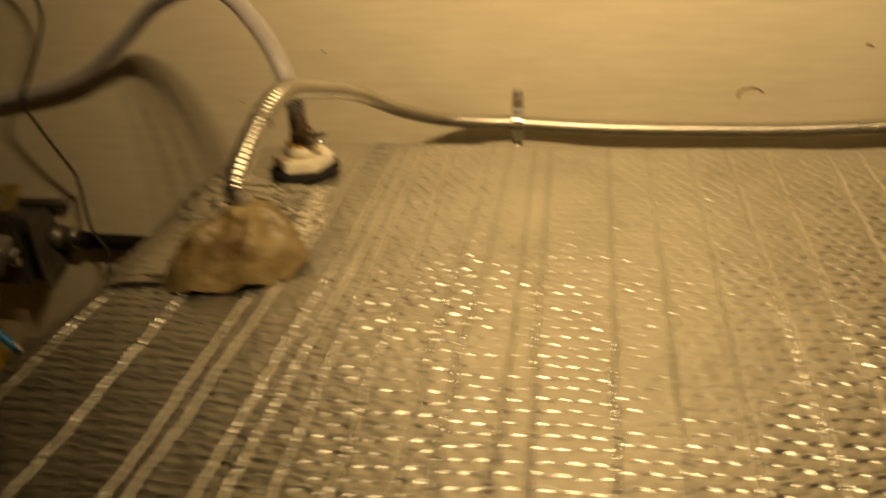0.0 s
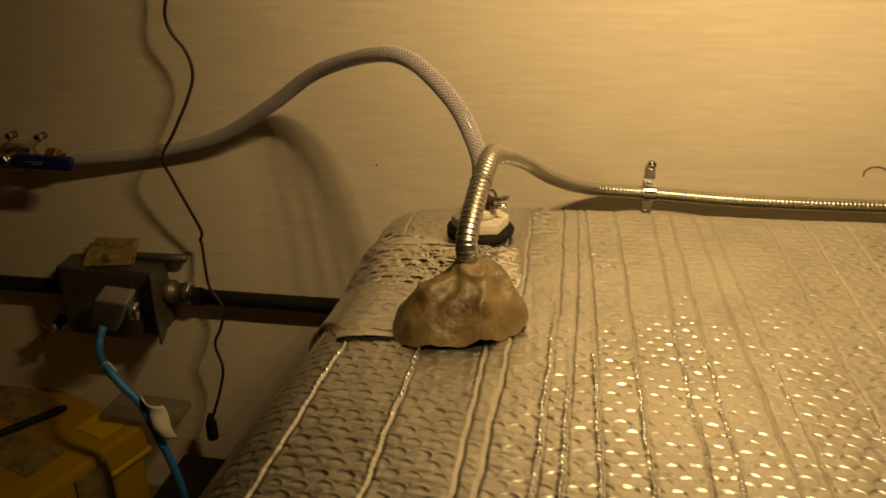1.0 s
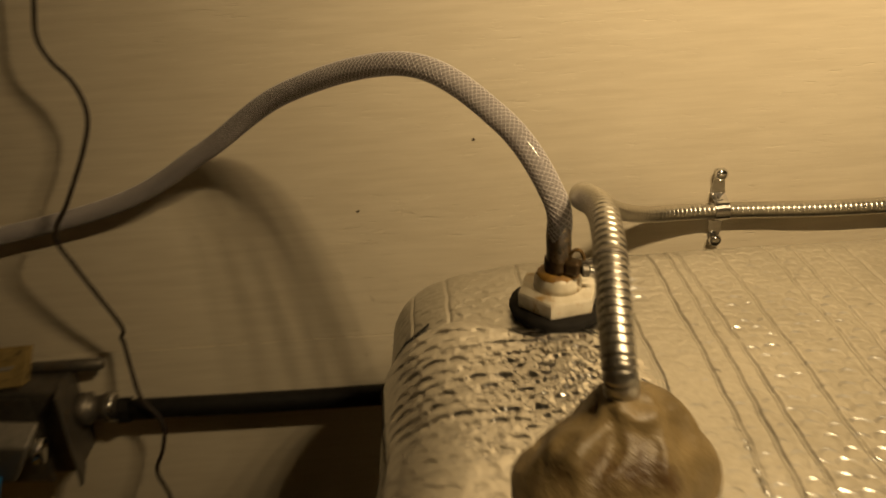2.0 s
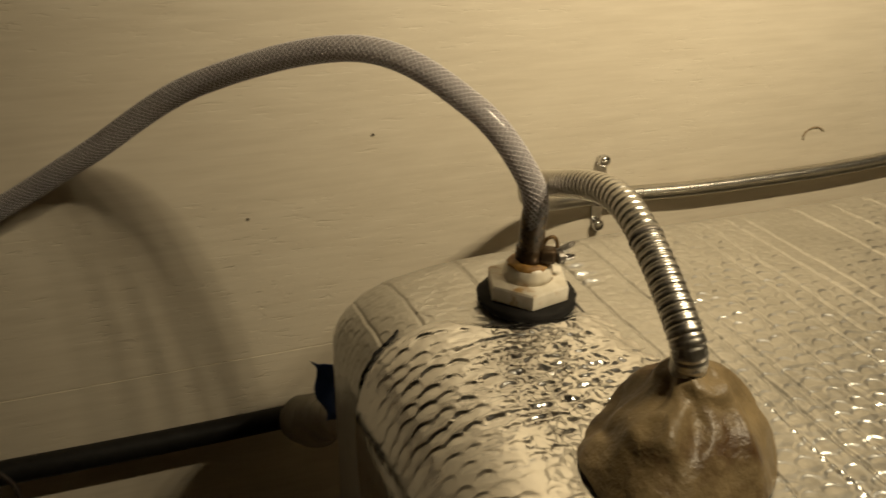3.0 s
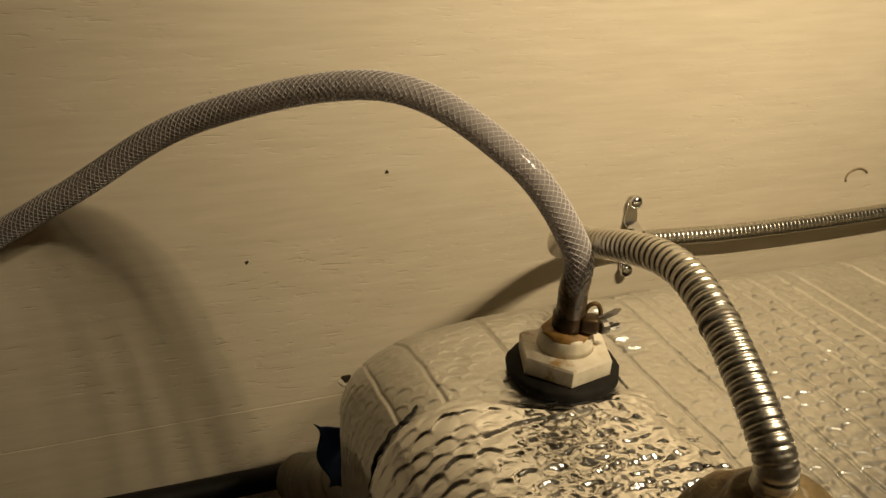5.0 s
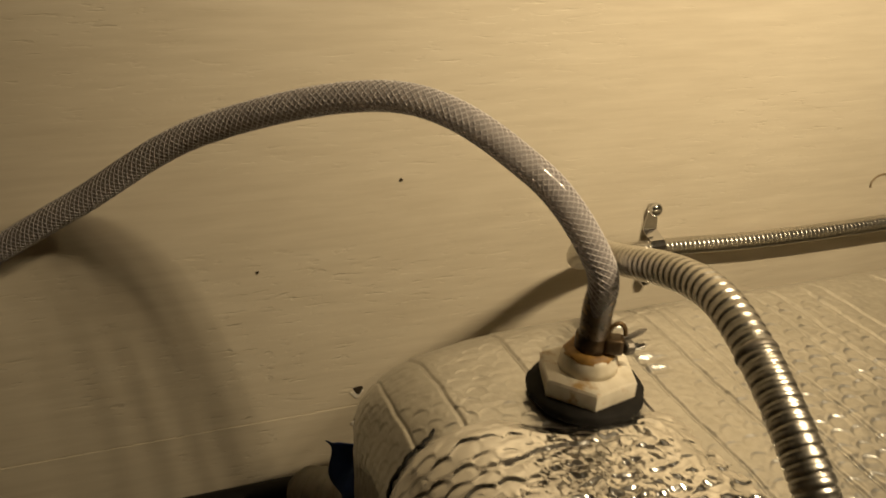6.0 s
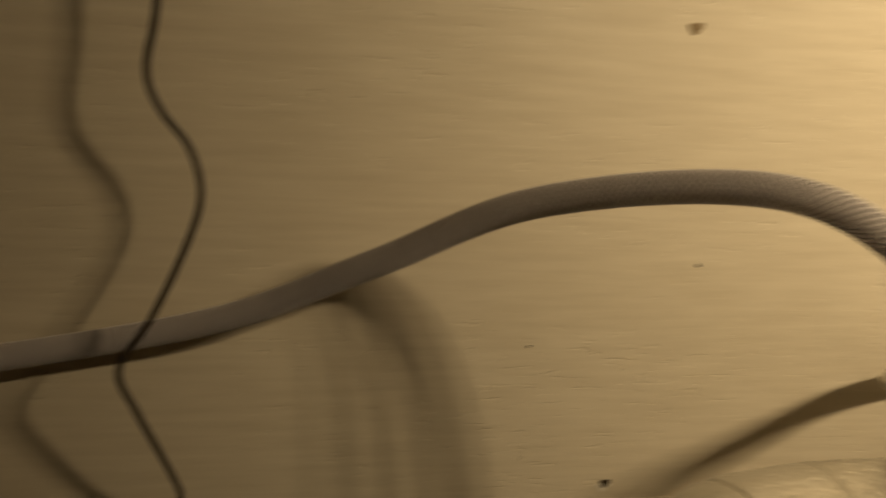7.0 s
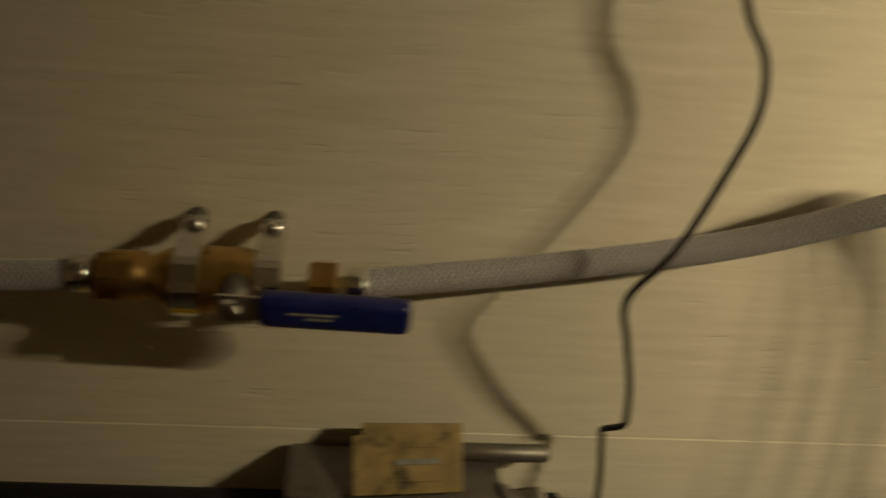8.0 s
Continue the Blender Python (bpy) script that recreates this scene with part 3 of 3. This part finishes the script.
fold = (0.0074 * np.abs(wavy(lx, ly, 62, 53)) + 0.0028 * np.abs(wavy(lx, ly, 190, 54))) - 0.003
lump = grid_mesh("putty_lump", np.stack([CX + lx, CY + ly, np.maximum(lz - fold, -0.006) + 0.004], -1), 44, 96, M_CLAY, wrap=True)
tagged(lump, "brown hand-pressed putty lump sealing a hole in the foil", "putty lump")

CONDUIT = [(0.081, -0.352, 0.004), (0.0755, -0.354, 0.034), (0.072, -0.353, 0.062), (0.081, -0.278, 0.094), (0.086, -0.191, 0.070), (0.104, -0.133, 0.045), (0.133, -0.078, 0.009), (0.173, -0.032, -0.018), (0.24, -0.012, -0.028), (0.35, -0.014, -0.032), (0.5, -0.015, -0.031), (0.62, -0.015, -0.025), (0.9, -0.015, -0.01), (1.3, -0.015, 0.0)]
PITCH = 0.0044


def corrugated(run):
    """Rounded rings with tight dark joints; the pipe narrows where it reaches the wall."""
    w = (run / PITCH) % 1.0
    wide = 0.0083 - 0.0011 * np.clip((run - 0.20) / 0.12, 0, 1)
    deep = 0.0007 - 0.0004 * np.clip((run - 0.20) / 0.12, 0, 1)
    return wide - deep * (np.exp(-((w - 0.5) / 0.09) ** 2) + 0.35 * (1 - w))


conduit = thing("steel_conduit", CONDUIT[0], "flexible corrugated stainless steel conduit rising from putty", "conduit")
tube("coil", CONDUIT, 0.0072, M_STEEL, conduit, step=PITCH / 11, seg=20, profile=corrugated)
near = spline(CONDUIT, 0.003)[0]
at = int(np.argmin(np.linalg.norm(near - np.array((0.080, -0.313, 0.096)), axis=1)))
# thin ring added in place of a narrow brown smear on the pipe
tube("smear_ring", near[at:at + 2], 0.0088, M_DULL, conduit, "thin dark ring added for a narrow brown smear", step=0.001, seg=20,
     profile=lambda run: 0.0083 + 0.0004 * np.sin(np.clip(run / 0.003, 0, 1) * math.pi))


def wall_screw(parent, x, z, y=-0.004):
    s = part("screw", turned([(0.0026, 0.0), (0.0026, 0.003), (0.0052, 0.0036), (0.0056, 0.0060), (0.0044, 0.0082), (0.0018, 0.0090)], (x, y + 0.003, z), "Y", 16), M_CHROME, parent, "bright round screw head", True)
    return s


def saddle(name, x, z, r, depth, label, ear=0.018, ears=(1, 1), stand=0.0015):
    """A bent strip over a round line on the wall, with a screw in each ear."""
    ob = thing(name, (x, 0, z), label, "pipe clip", "pipe clips on the wall")
    w, th = 0.0125, 0.0012
    prof = []
    if ears[0]:
        prof += [(-stand, r + ear), (-stand, r + 0.004)]
    for k in range(13):
        a = math.pi / 2 - math.pi * k / 12
        prof.append((-depth - (r + 0.001) * math.cos(a), (r + 0.001) * math.sin(a)))
    if ears[1]:
        prof += [(-0.0015, -r - 0.004), (-0.0015, -r - ear)]
    bm = bmesh.new()
    rows = []
    for i, (y, dz) in enumerate(prof):
        end = (i == 0 and ears[0]) or (i == len(prof) - 1 and ears[1])
        ww = w * (0.55 if end else 1.0)
        rows.append([bm.verts.new((x + sx * ww / 2, y + sy, z + dz)) for sx, sy in ((-1, 0), (1, 0), (1, -th), (-1, -th))])
    for a, b in zip(rows, rows[1:]):
        for k in range(4):
            bm.faces.new((a[k], a[(k + 1) % 4], b[(k + 1) % 4], b[k]))
    bm.faces.new(rows[0])
    bm.faces.new(rows[-1][::-1])
    bmesh.ops.recalc_face_normals(bm, faces=bm.faces)
    part("strap", bm, M_CHROME, ob, "", False)
    if ears[0]:
        wall_screw(ob, x, z + r + ear - 0.004, -0.0025 - stand)
        if stand > 0.005:
            part("stand_off", turned([(0.0040, 0.0), (0.0044, 0.0006), (0.0036, 0.004), (0.0036, stand - 0.001), (0.0044, stand)], (x, 0.0, z + r + ear - 0.004), "Y", 14), M_DULL, ob, "dull stud between wall and strap", True)
    if ears[1]:
        wall_screw(ob, x, z - r - ear + 0.004)
    return ob


saddle("pipe_clip", 0.241, -0.028, 0.0085, 0.009, "bright metal two-screw clip holding the steel conduit", 0.0265)

# ---------------------------------------------------------------- wall valve
VZ, VY = -0.009, -0.030
valve = thing("ball_valve", (-0.50, VY, VZ), "brass ball valve with a dark blue lever grip", "valve")
part("body", turned([(0.0095, -0.052), (0.0125, -0.050), (0.0125, -0.034), (0.0100, -0.032), (0.0150, -0.022), (0.0165, -0.008), (0.0165, 0.012), (0.0140, 0.022), (0.0100, 0.026)], (-0.503, VY, VZ), "X", 20), M_BRASS, valve, "", True)
for x0 in (-0.452, -0.552):
    part("hex_end", turned([(0.0115, 0.0), (0.0128, 0.001), (0.0128, 0.013), (0.0115, 0.014)], (x0 - 0.007, VY, VZ), "X", 6), M_BRASS, valve)
for x0 in (-0.436, -0.567):
    part("clamp_ring", turned([(0.0084, 0.0), (0.0092, 0.001), (0.0092, 0.009), (0.0084, 0.010)], (x0 - 0.005, VY, VZ), "X", 24), M_CHROME, valve, "bright hose clamp band", True)
part("stem", turned([(0.0065, 0.0), (0.0065, 0.018), (0.0045, 0.0185), (0.0045, 0.024)], (-0.492, VY - 0.010, VZ + 0.006), "Y", 16), M_DULL, valve, "", True)
part("lever", plate([(-0.012, -0.007), (0.020, -0.006), (0.030, -0.0075), (0.030, 0.0075), (0.020, 0.006), (-0.012, 0.007)], 0.0025, (-0.487, VY - 0.030, VZ + 0.0065), bevel=0.0006), M_CHROME, valve, "bright steel lever")
grip = part("grip", box_bm((0.070, 0.0105, 0.0172), (-0.445, VY - 0.030, VZ + 0.0060), Matrix.Rotation(radians(1.5), 3, "Y"), 0.0050, 5), M_BLUE, valve, "dark blue vinyl grip", True)
for x0, w in ((-0.455, 0.022), (-0.452, 0.012)):
    bar = box_bm((w, 0.0006, 0.0013), (x0, VY - 0.0352, VZ + (0.0078 if w > 0.02 else 0.0052)), Matrix.Rotation(radians(1.5), 3, "Y"), 0)
    part("marking", bar, M_GREY, grip, "pale worn marking bar")
part("lever_nut", turned([(0.0052, 0.0), (0.0058, 0.0008), (0.0058, 0.0040), (0.005, 0.0048)], (-0.492, VY - 0.032, VZ + 0.008), "Y", 6), M_CHROME, valve)
for x0 in (-0.516, -0.478):
    saddle("pipe_clip", x0, VZ, 0.0165, 0.030, "metal one-screw clip holding the brass valve on a stud", 0.0065, (1, 0), 0.008)

# ---------------------------------------------------------------- hanging cord
cord = thing("power_cord", (-0.28, -0.035, 0.1), "thin dark kinked cord hanging along the wall", "cord")
CORD = [(-0.285, -0.03, 0.62), (-0.284, -0.032, 0.42), (-0.278, -0.034, 0.27), (-0.2800, -0.035, 0.195), (-0.2865, -0.035, 0.160), (-0.281, -0.036, 0.141), (-0.268, -0.036, 0.122), (-0.2635, -0.036, 0.098), (-0.271, -0.040, 0.072),
        (-0.289, -0.050, 0.034), (-0.306, -0.050, 0.005), (-0.299, -0.047, -0.024), (-0.289, -0.041, -0.057), (-0.282, -0.033, -0.086),
        (-0.281, -0.030, -0.098), (-0.2885, -0.021, -0.110), (-0.2875, -0.020, -0.116), (-0.2845, -0.026, -0.142), (-0.281, -0.029, -0.170), (-0.266, -0.032, -0.196), (-0.269, -0.038, -0.221), (-0.279, -0.040, -0.246), (-0.273, -0.040, -0.280), (-0.281, -0.040, -0.316), (-0.295, -0.040, -0.356)]
tube("wire", CORD, 0.0019, M_CORD, cord, step=0.004, seg=8)
part("plug", turned([(0.0022, 0.012), (0.0040, 0.008), (0.0075, -0.004), (0.0078, -0.026), (0.0065, -0.028)][::-1], (-0.300, -0.040, -0.366), "Z", 10), M_RUBBER, cord, "black moulded plug", True)

# ---------------------------------------------------------------- black pipe and junction box
pipe = thing("black_pipe", (-0.2, -0.055, -0.167), "straight black pipe running along the wall", "pipe")
tube("pipe_run", [(-0.305, -0.0145, -0.192), (-0.16, -0.0145, -0.194), (-0.030, -0.0145, -0.194)], 0.0098, M_PIPE, pipe, step=0.02, seg=20)
tube("pipe_run", [(-1.2, -0.0145, -0.180), (-0.8, -0.0145, -0.186), (-0.47, -0.0145, -0.190)], 0.0098, M_PIPE, pipe, step=0.05, seg=20)
part("end_nut", turned([(0.0098, 0.0), (0.0130, 0.001), (0.0130, 0.010), (0.0098, 0.011)], (-0.310, -0.0145, -0.192), "X", 6), M_RUBBER, pipe)

jb = thing("junction_box", (-0.405, -0.02, -0.19), "dull grey metal junction box fixed to the wall", "junction box")
part("body", box_bm((0.126, 0.042, 0.090), (-0.408, -0.025, -0.190), None, 0.003), M_DULL, jb)
part("cover", plate([(-0.054, -0.046), (0.046, -0.048), (0.044, 0.044), (-0.054, 0.046)], 0.003, (-0.412, -0.050, -0.190), Matrix.Rotation(radians(-4), 3, "Z"), 0.0008), M_DULL, jb)
part("side_flange", box_bm((0.003, 0.030, 0.096), (-0.343, -0.048, -0.190), Matrix.Rotation(radians(14), 3, "Z"), 0.001), M_DULL, jb)
part("connector", turned([(0.0120, 0.0), (0.0150, 0.002), (0.0150, 0.012), (0.0115, 0.013), (0.0115, 0.024), (0.0135, 0.025), (0.0135, 0.034), (0.0110, 0.035)], (-0.346, -0.0165, -0.186), "X", 18), M_DULL, jb, "dull cable connector", True)
part("lock_ring", turned([(0.0118, 0.0), (0.0142, 0.0008), (0.0142, 0.004), (0.0118, 0.005)], (-0.316, -0.0165, -0.186), "X", 18), M_CHROME, jb, "bright lock ring", True)
part("top_rod", turned([(0.0048, 0.0), (0.0055, 0.001), (0.0055, 0.066), (0.0040, 0.068)], (-0.382, -0.012, -0.141), "X", 14), M_DULL, jb, "", True)

card = thing("cardboard_scrap", (-0.402, -0.030, -0.140), "small folded brown corrugated card leaning on the junction box", "card")
CARD_TURN = Matrix.Rotation(radians(-5), 3, "Y") @ Matrix.Rotation(radians(34), 3, "X")
part("front_flap", box_bm((0.062, 0.034, 0.0030), (-0.402, -0.034, -0.1290), CARD_TURN, 0.0008), M_CARD, card)
part("back_flap", box_bm((0.058, 0.034, 0.0030), (-0.399, -0.027, -0.1275), Matrix.Rotation(radians(-2), 3, "Y") @ Matrix.Rotation(radians(42), 3, "X"), 0.0008), M_CARD, card)
for k in range(3):
    strip = box_bm((0.030 - 0.004 * k, 0.0035, 0.0010), (-0.398 + 0.002 * k, -0.0425 + 0.008 * k, -0.1335 + 0.0054 * k + 0.0016), CARD_TURN, 0.0003)
    part("paper_tear", strip, M_GREY if k == 1 else M_CARD, card, "pale torn paper strip" if k == 1 else "")

plug = thing("grey_plug", (-0.385, -0.09, -0.19), "grey angled plug with a blue cable and white tag", "plug")
bm = box_bm((0.043, 0.034, 0.052), (0, 0, 0), None, 0.0045, 3)
for v in bm.verts:
    v.co.x += 0.62 * v.co.z
    v.co.y *= 1 - 0.25 * (v.co.z / 0.05 + 0.5)
bmesh.ops.transform(bm, matrix=pose(-0.381, -0.086, -0.174, 20, 0, -8), verts=bm.verts)
part("body", bm, M_GREY, plug, "", True)
part("lock_ring", turned([(0.010, 0.0), (0.0115, 0.001), (0.0115, 0.008), (0.010, 0.009)], (-0.357, -0.084, -0.178), "X", 16), M_CHROME, plug, "bright metal ring", True)
tube("cable", [(-0.392, -0.094, -0.196), (-0.394, -0.106, -0.214), (-0.380, -0.130, -0.216), (-0.352, -0.164, -0.207), (-0.332, -0.173, -0.224), (-0.312, -0.176, -0.245), (-0.300, -0.176, -0.285), (-0.290, -0.172, -0.33), (-0.283, -0.170, -0.385), (-0.285, -0.17, -0.45), (-0.33, -0.19, -0.505)], 0.0048, M_CABLE, plug, "blue round cable", step=0.006, seg=12)
tube("tape_ring", [(-0.357, -0.159, -0.2075), (-0.345, -0.168, -0.212)], 0.0060, M_TAG, plug, "white tape ring", step=0.003, seg=12)
U, V = np.meshgrid(np.linspace(0, 1, 14), np.linspace(0, 1, 14), indexing="ij")
tx, tz = -0.312 + 0.026 * U + 0.010 * V, -0.232 - 0.044 * V - 0.012 * U
tag = grid_mesh("tag", np.stack([tx, -0.186 + 0.010 * (2 * U - 1) ** 2 + 0.002 * np.sin(V * 7), tz], -1), 14, 14, M_TAG, plug, "folded white paper tag")
solid = tag.modifiers.new("thickness", "SOLIDIFY")
solid.thickness = 0.0012

# ---------------------------------------------------------------- wrapped joint by the tank
wrap = thing("wrapped_joint", (-0.04, -0.04, -0.17), "pipe joint wrapped in clear film and blue tape", "pipe joint")
tube("film_wrap", [(-0.052, -0.020, -0.188), (-0.042, -0.040, -0.182), (-0.034, -0.060, -0.170), (-0.024, -0.072, -0.160)], 0.02, M_FILM, wrap, "crumpled clear film", step=0.002, seg=26,
     profile=lambda run: 0.010 + 0.010 * np.sin(np.clip(run / 0.07, 0, 1) * math.pi) ** 0.7 + 0.0020 * np.sin(run * 800) + 0.0016 * np.sin(run * 2100))
U, V = np.meshgrid(np.linspace(0, 1, 16), np.linspace(0, 1, 20), indexing="ij")
tape = grid_mesh("blue_tape", np.stack([-0.045 + 0.020 * U + 0.003 * np.sin(V * 9) + 0.008 * V, -0.093 + 0.003 * np.sin(U * 5 + V * 6), -0.094 - 0.052 * V - 0.010 * U + 0.012 * np.abs(U - 0.3) * (1 - V)], -1), 16, 20, M_BLUETAPE, wrap, "blue tape strip")
tape.modifiers.new("thickness", "SOLIDIFY").thickness = 0.001

# ---------------------------------------------------------------- amber case and the things beside it
CASE = Matrix.Translation((-0.56, -0.105, FLOOR_Z)) @ Matrix.Rotation(radians(-22), 4, "Z")


def cased(name, size, at, material, parent, label="", bevel=0.003, tilt=None):
    bm = box_bm(size, at, tilt, bevel)
    bmesh.ops.transform(bm, matrix=CASE, verts=bm.verts)
    return part(name, bm, material, parent, label)


case = thing("amber_case", CASE.translation, "translucent amber yellow plastic case with brown tape", "storage case")
cased("base", (0.28, 0.21, 0.110), (0, 0, 0.056), M_AMBER, case, "translucent amber base", 0.008)
cased("lid", (0.290, 0.220, 0.042), (0, 0, 0.135), M_AMBER, case, "amber lid with a raised rim", 0.006)
cased("rim", (0.296, 0.226, 0.007), (0, 0, 0.114), M_YELLOW, case, "yellow rim", 0.002)
for x0, y0, w, d in ((-0.05, 0.055, 0.13, 0.06), (0.055, -0.01, 0.10, 0.055), (-0.04, -0.06, 0.13, 0.045)):
    cased("tape_strip", (w, d, 0.0012), (x0, y0, 0.1568), M_CARD, case, "brown tape strip", 0.0)
for y0 in (-0.100, -0.082):
    cased("lid_rib", (0.276, 0.006, 0.006), (0, y0, 0.1580), M_AMBER, case, "raised amber rib", 0.002)
# dark strip along the lid, in the gap between its two ribs
cased("dark_strip", (0.284, 0.010, 0.0014), (0, -0.091, 0.1569), M_CARD, case, "dark brown strip in the gap between the lid ribs", 0.0)
cased("side_strap", (0.0016, 0.050, 0.140), (0.1482, 0.02, 0.075), M_CARD, case, "dark brown tape down the side", 0.0)
for x0, y0, w, d in ((0.10, 0.075, 0.05, 0.036), (0.075, -0.085, 0.045, 0.03)):
    cased("label_square", (w, d, 0.0012), (x0, y0, 0.1568), M_YELLOW, case, "bright yellow label", 0.0)
rod = part("black_pen", turned([(0.002, 0.0), (0.0050, 0.008), (0.0052, 0.10), (0.0042, 0.112), (0.0030, 0.113)], (0, 0, 0), "X", 12), M_RUBBER)
rod.matrix_world = CASE @ pose(0.0, -0.03, 0.1635, 0, 0, 72)
tagged(rod, "thin black rod lying on the amber case", "rod")
tray = tagged(part("clear_tray", box_bm((0.105, 0.05, 0.011), (-0.385, -0.045, -0.3525), Matrix.Rotation(radians(-4), 3, "Z"), 0.003, 3), M_TRAY, None, "", True), "small clear plastic tray resting on the amber case", "tray")
tagged(part("black_box", box_bm((0.11, 0.10, 0.085), (-0.300, -0.080, FLOOR_Z + 0.0425), Matrix.Rotation(radians(-3), 3, "Z"), 0.004), M_RUBBER), "black plastic box on the floor by the wall", "box")
knob = thing("brass_tap", (-0.52, -0.07, -0.24), "small tarnished tap on the wall", "tap")
part("body", turned([(0.006, 0.0), (0.008, 0.003), (0.006, 0.018), (0.009, 0.021), (0.009, 0.030), (0.004, 0.034)], (-0.505, -0.002, -0.245), "Y", 16), M_DULL, knob, "", True)
for turn in (38, 128):
    part("handle_wing", box_bm((0.026, 0.005, 0.007), (-0.505, -0.036 - 0.00003 * turn, -0.245), Matrix.Rotation(radians(turn), 3, "Y"), 0.0022), M_BRASS, knob, "tarnished brass wing")

# ---------------------------------------------------------------- marks on the wall
north = bpy.data.objects["wall_north"]


def pit(x, z, r, material, name, host=north, y=-0.0003, squash=1.0, turn=0.0):
    bm = turned([(r, 0.0), (r * 0.95, 0.0003), (r * 0.6, 0.0004)], (0, 0, 0), "Y", 14)
    for v in bm.verts:
        k = 1 + 0.22 * math.sin(3 * math.atan2(v.co.z, v.co.x) + x * 90)
        v.co.x, v.co.z = v.co.x * k, v.co.z * k * squash
    bmesh.ops.transform(bm, matrix=pose(x, y, z, 0, turn, 0), verts=bm.verts)
    return part(name, bm, material, host)


for z, h, y in ((-0.123, north, -0.0003), (-0.151, lower, -0.0011)):
    pit(-0.001, z - 0.0035, 0.0050, M_CHIP, "paint_chip", h, y, 0.75)
    pit(0.0, z, 0.0036, M_HOLE, "nail_hole", h, y - 0.0004)
pit(-0.002, 0.190, 0.0042, M_MARK, "stain_spot", squash=0.8)
pit(0.032, 0.046, 0.0013, M_HOLE, "nail_hole")
pit(-0.07, -0.012, 0.0011, M_HOLE, "nail_hole")
pit(0.582, 0.052, 0.0040, M_MARK, "scuff", squash=0.35, turn=15)
me_arc = []
for k in range(9):
    a = radians(200 - 22 * k)
    me_arc.append((0.478 + 0.0125 * math.cos(a), -0.0004, 0.000 + 0.0085 * math.sin(a)))
tube("scuff", me_arc, 0.0009, M_MARK, north, "", step=0.002, seg=6)
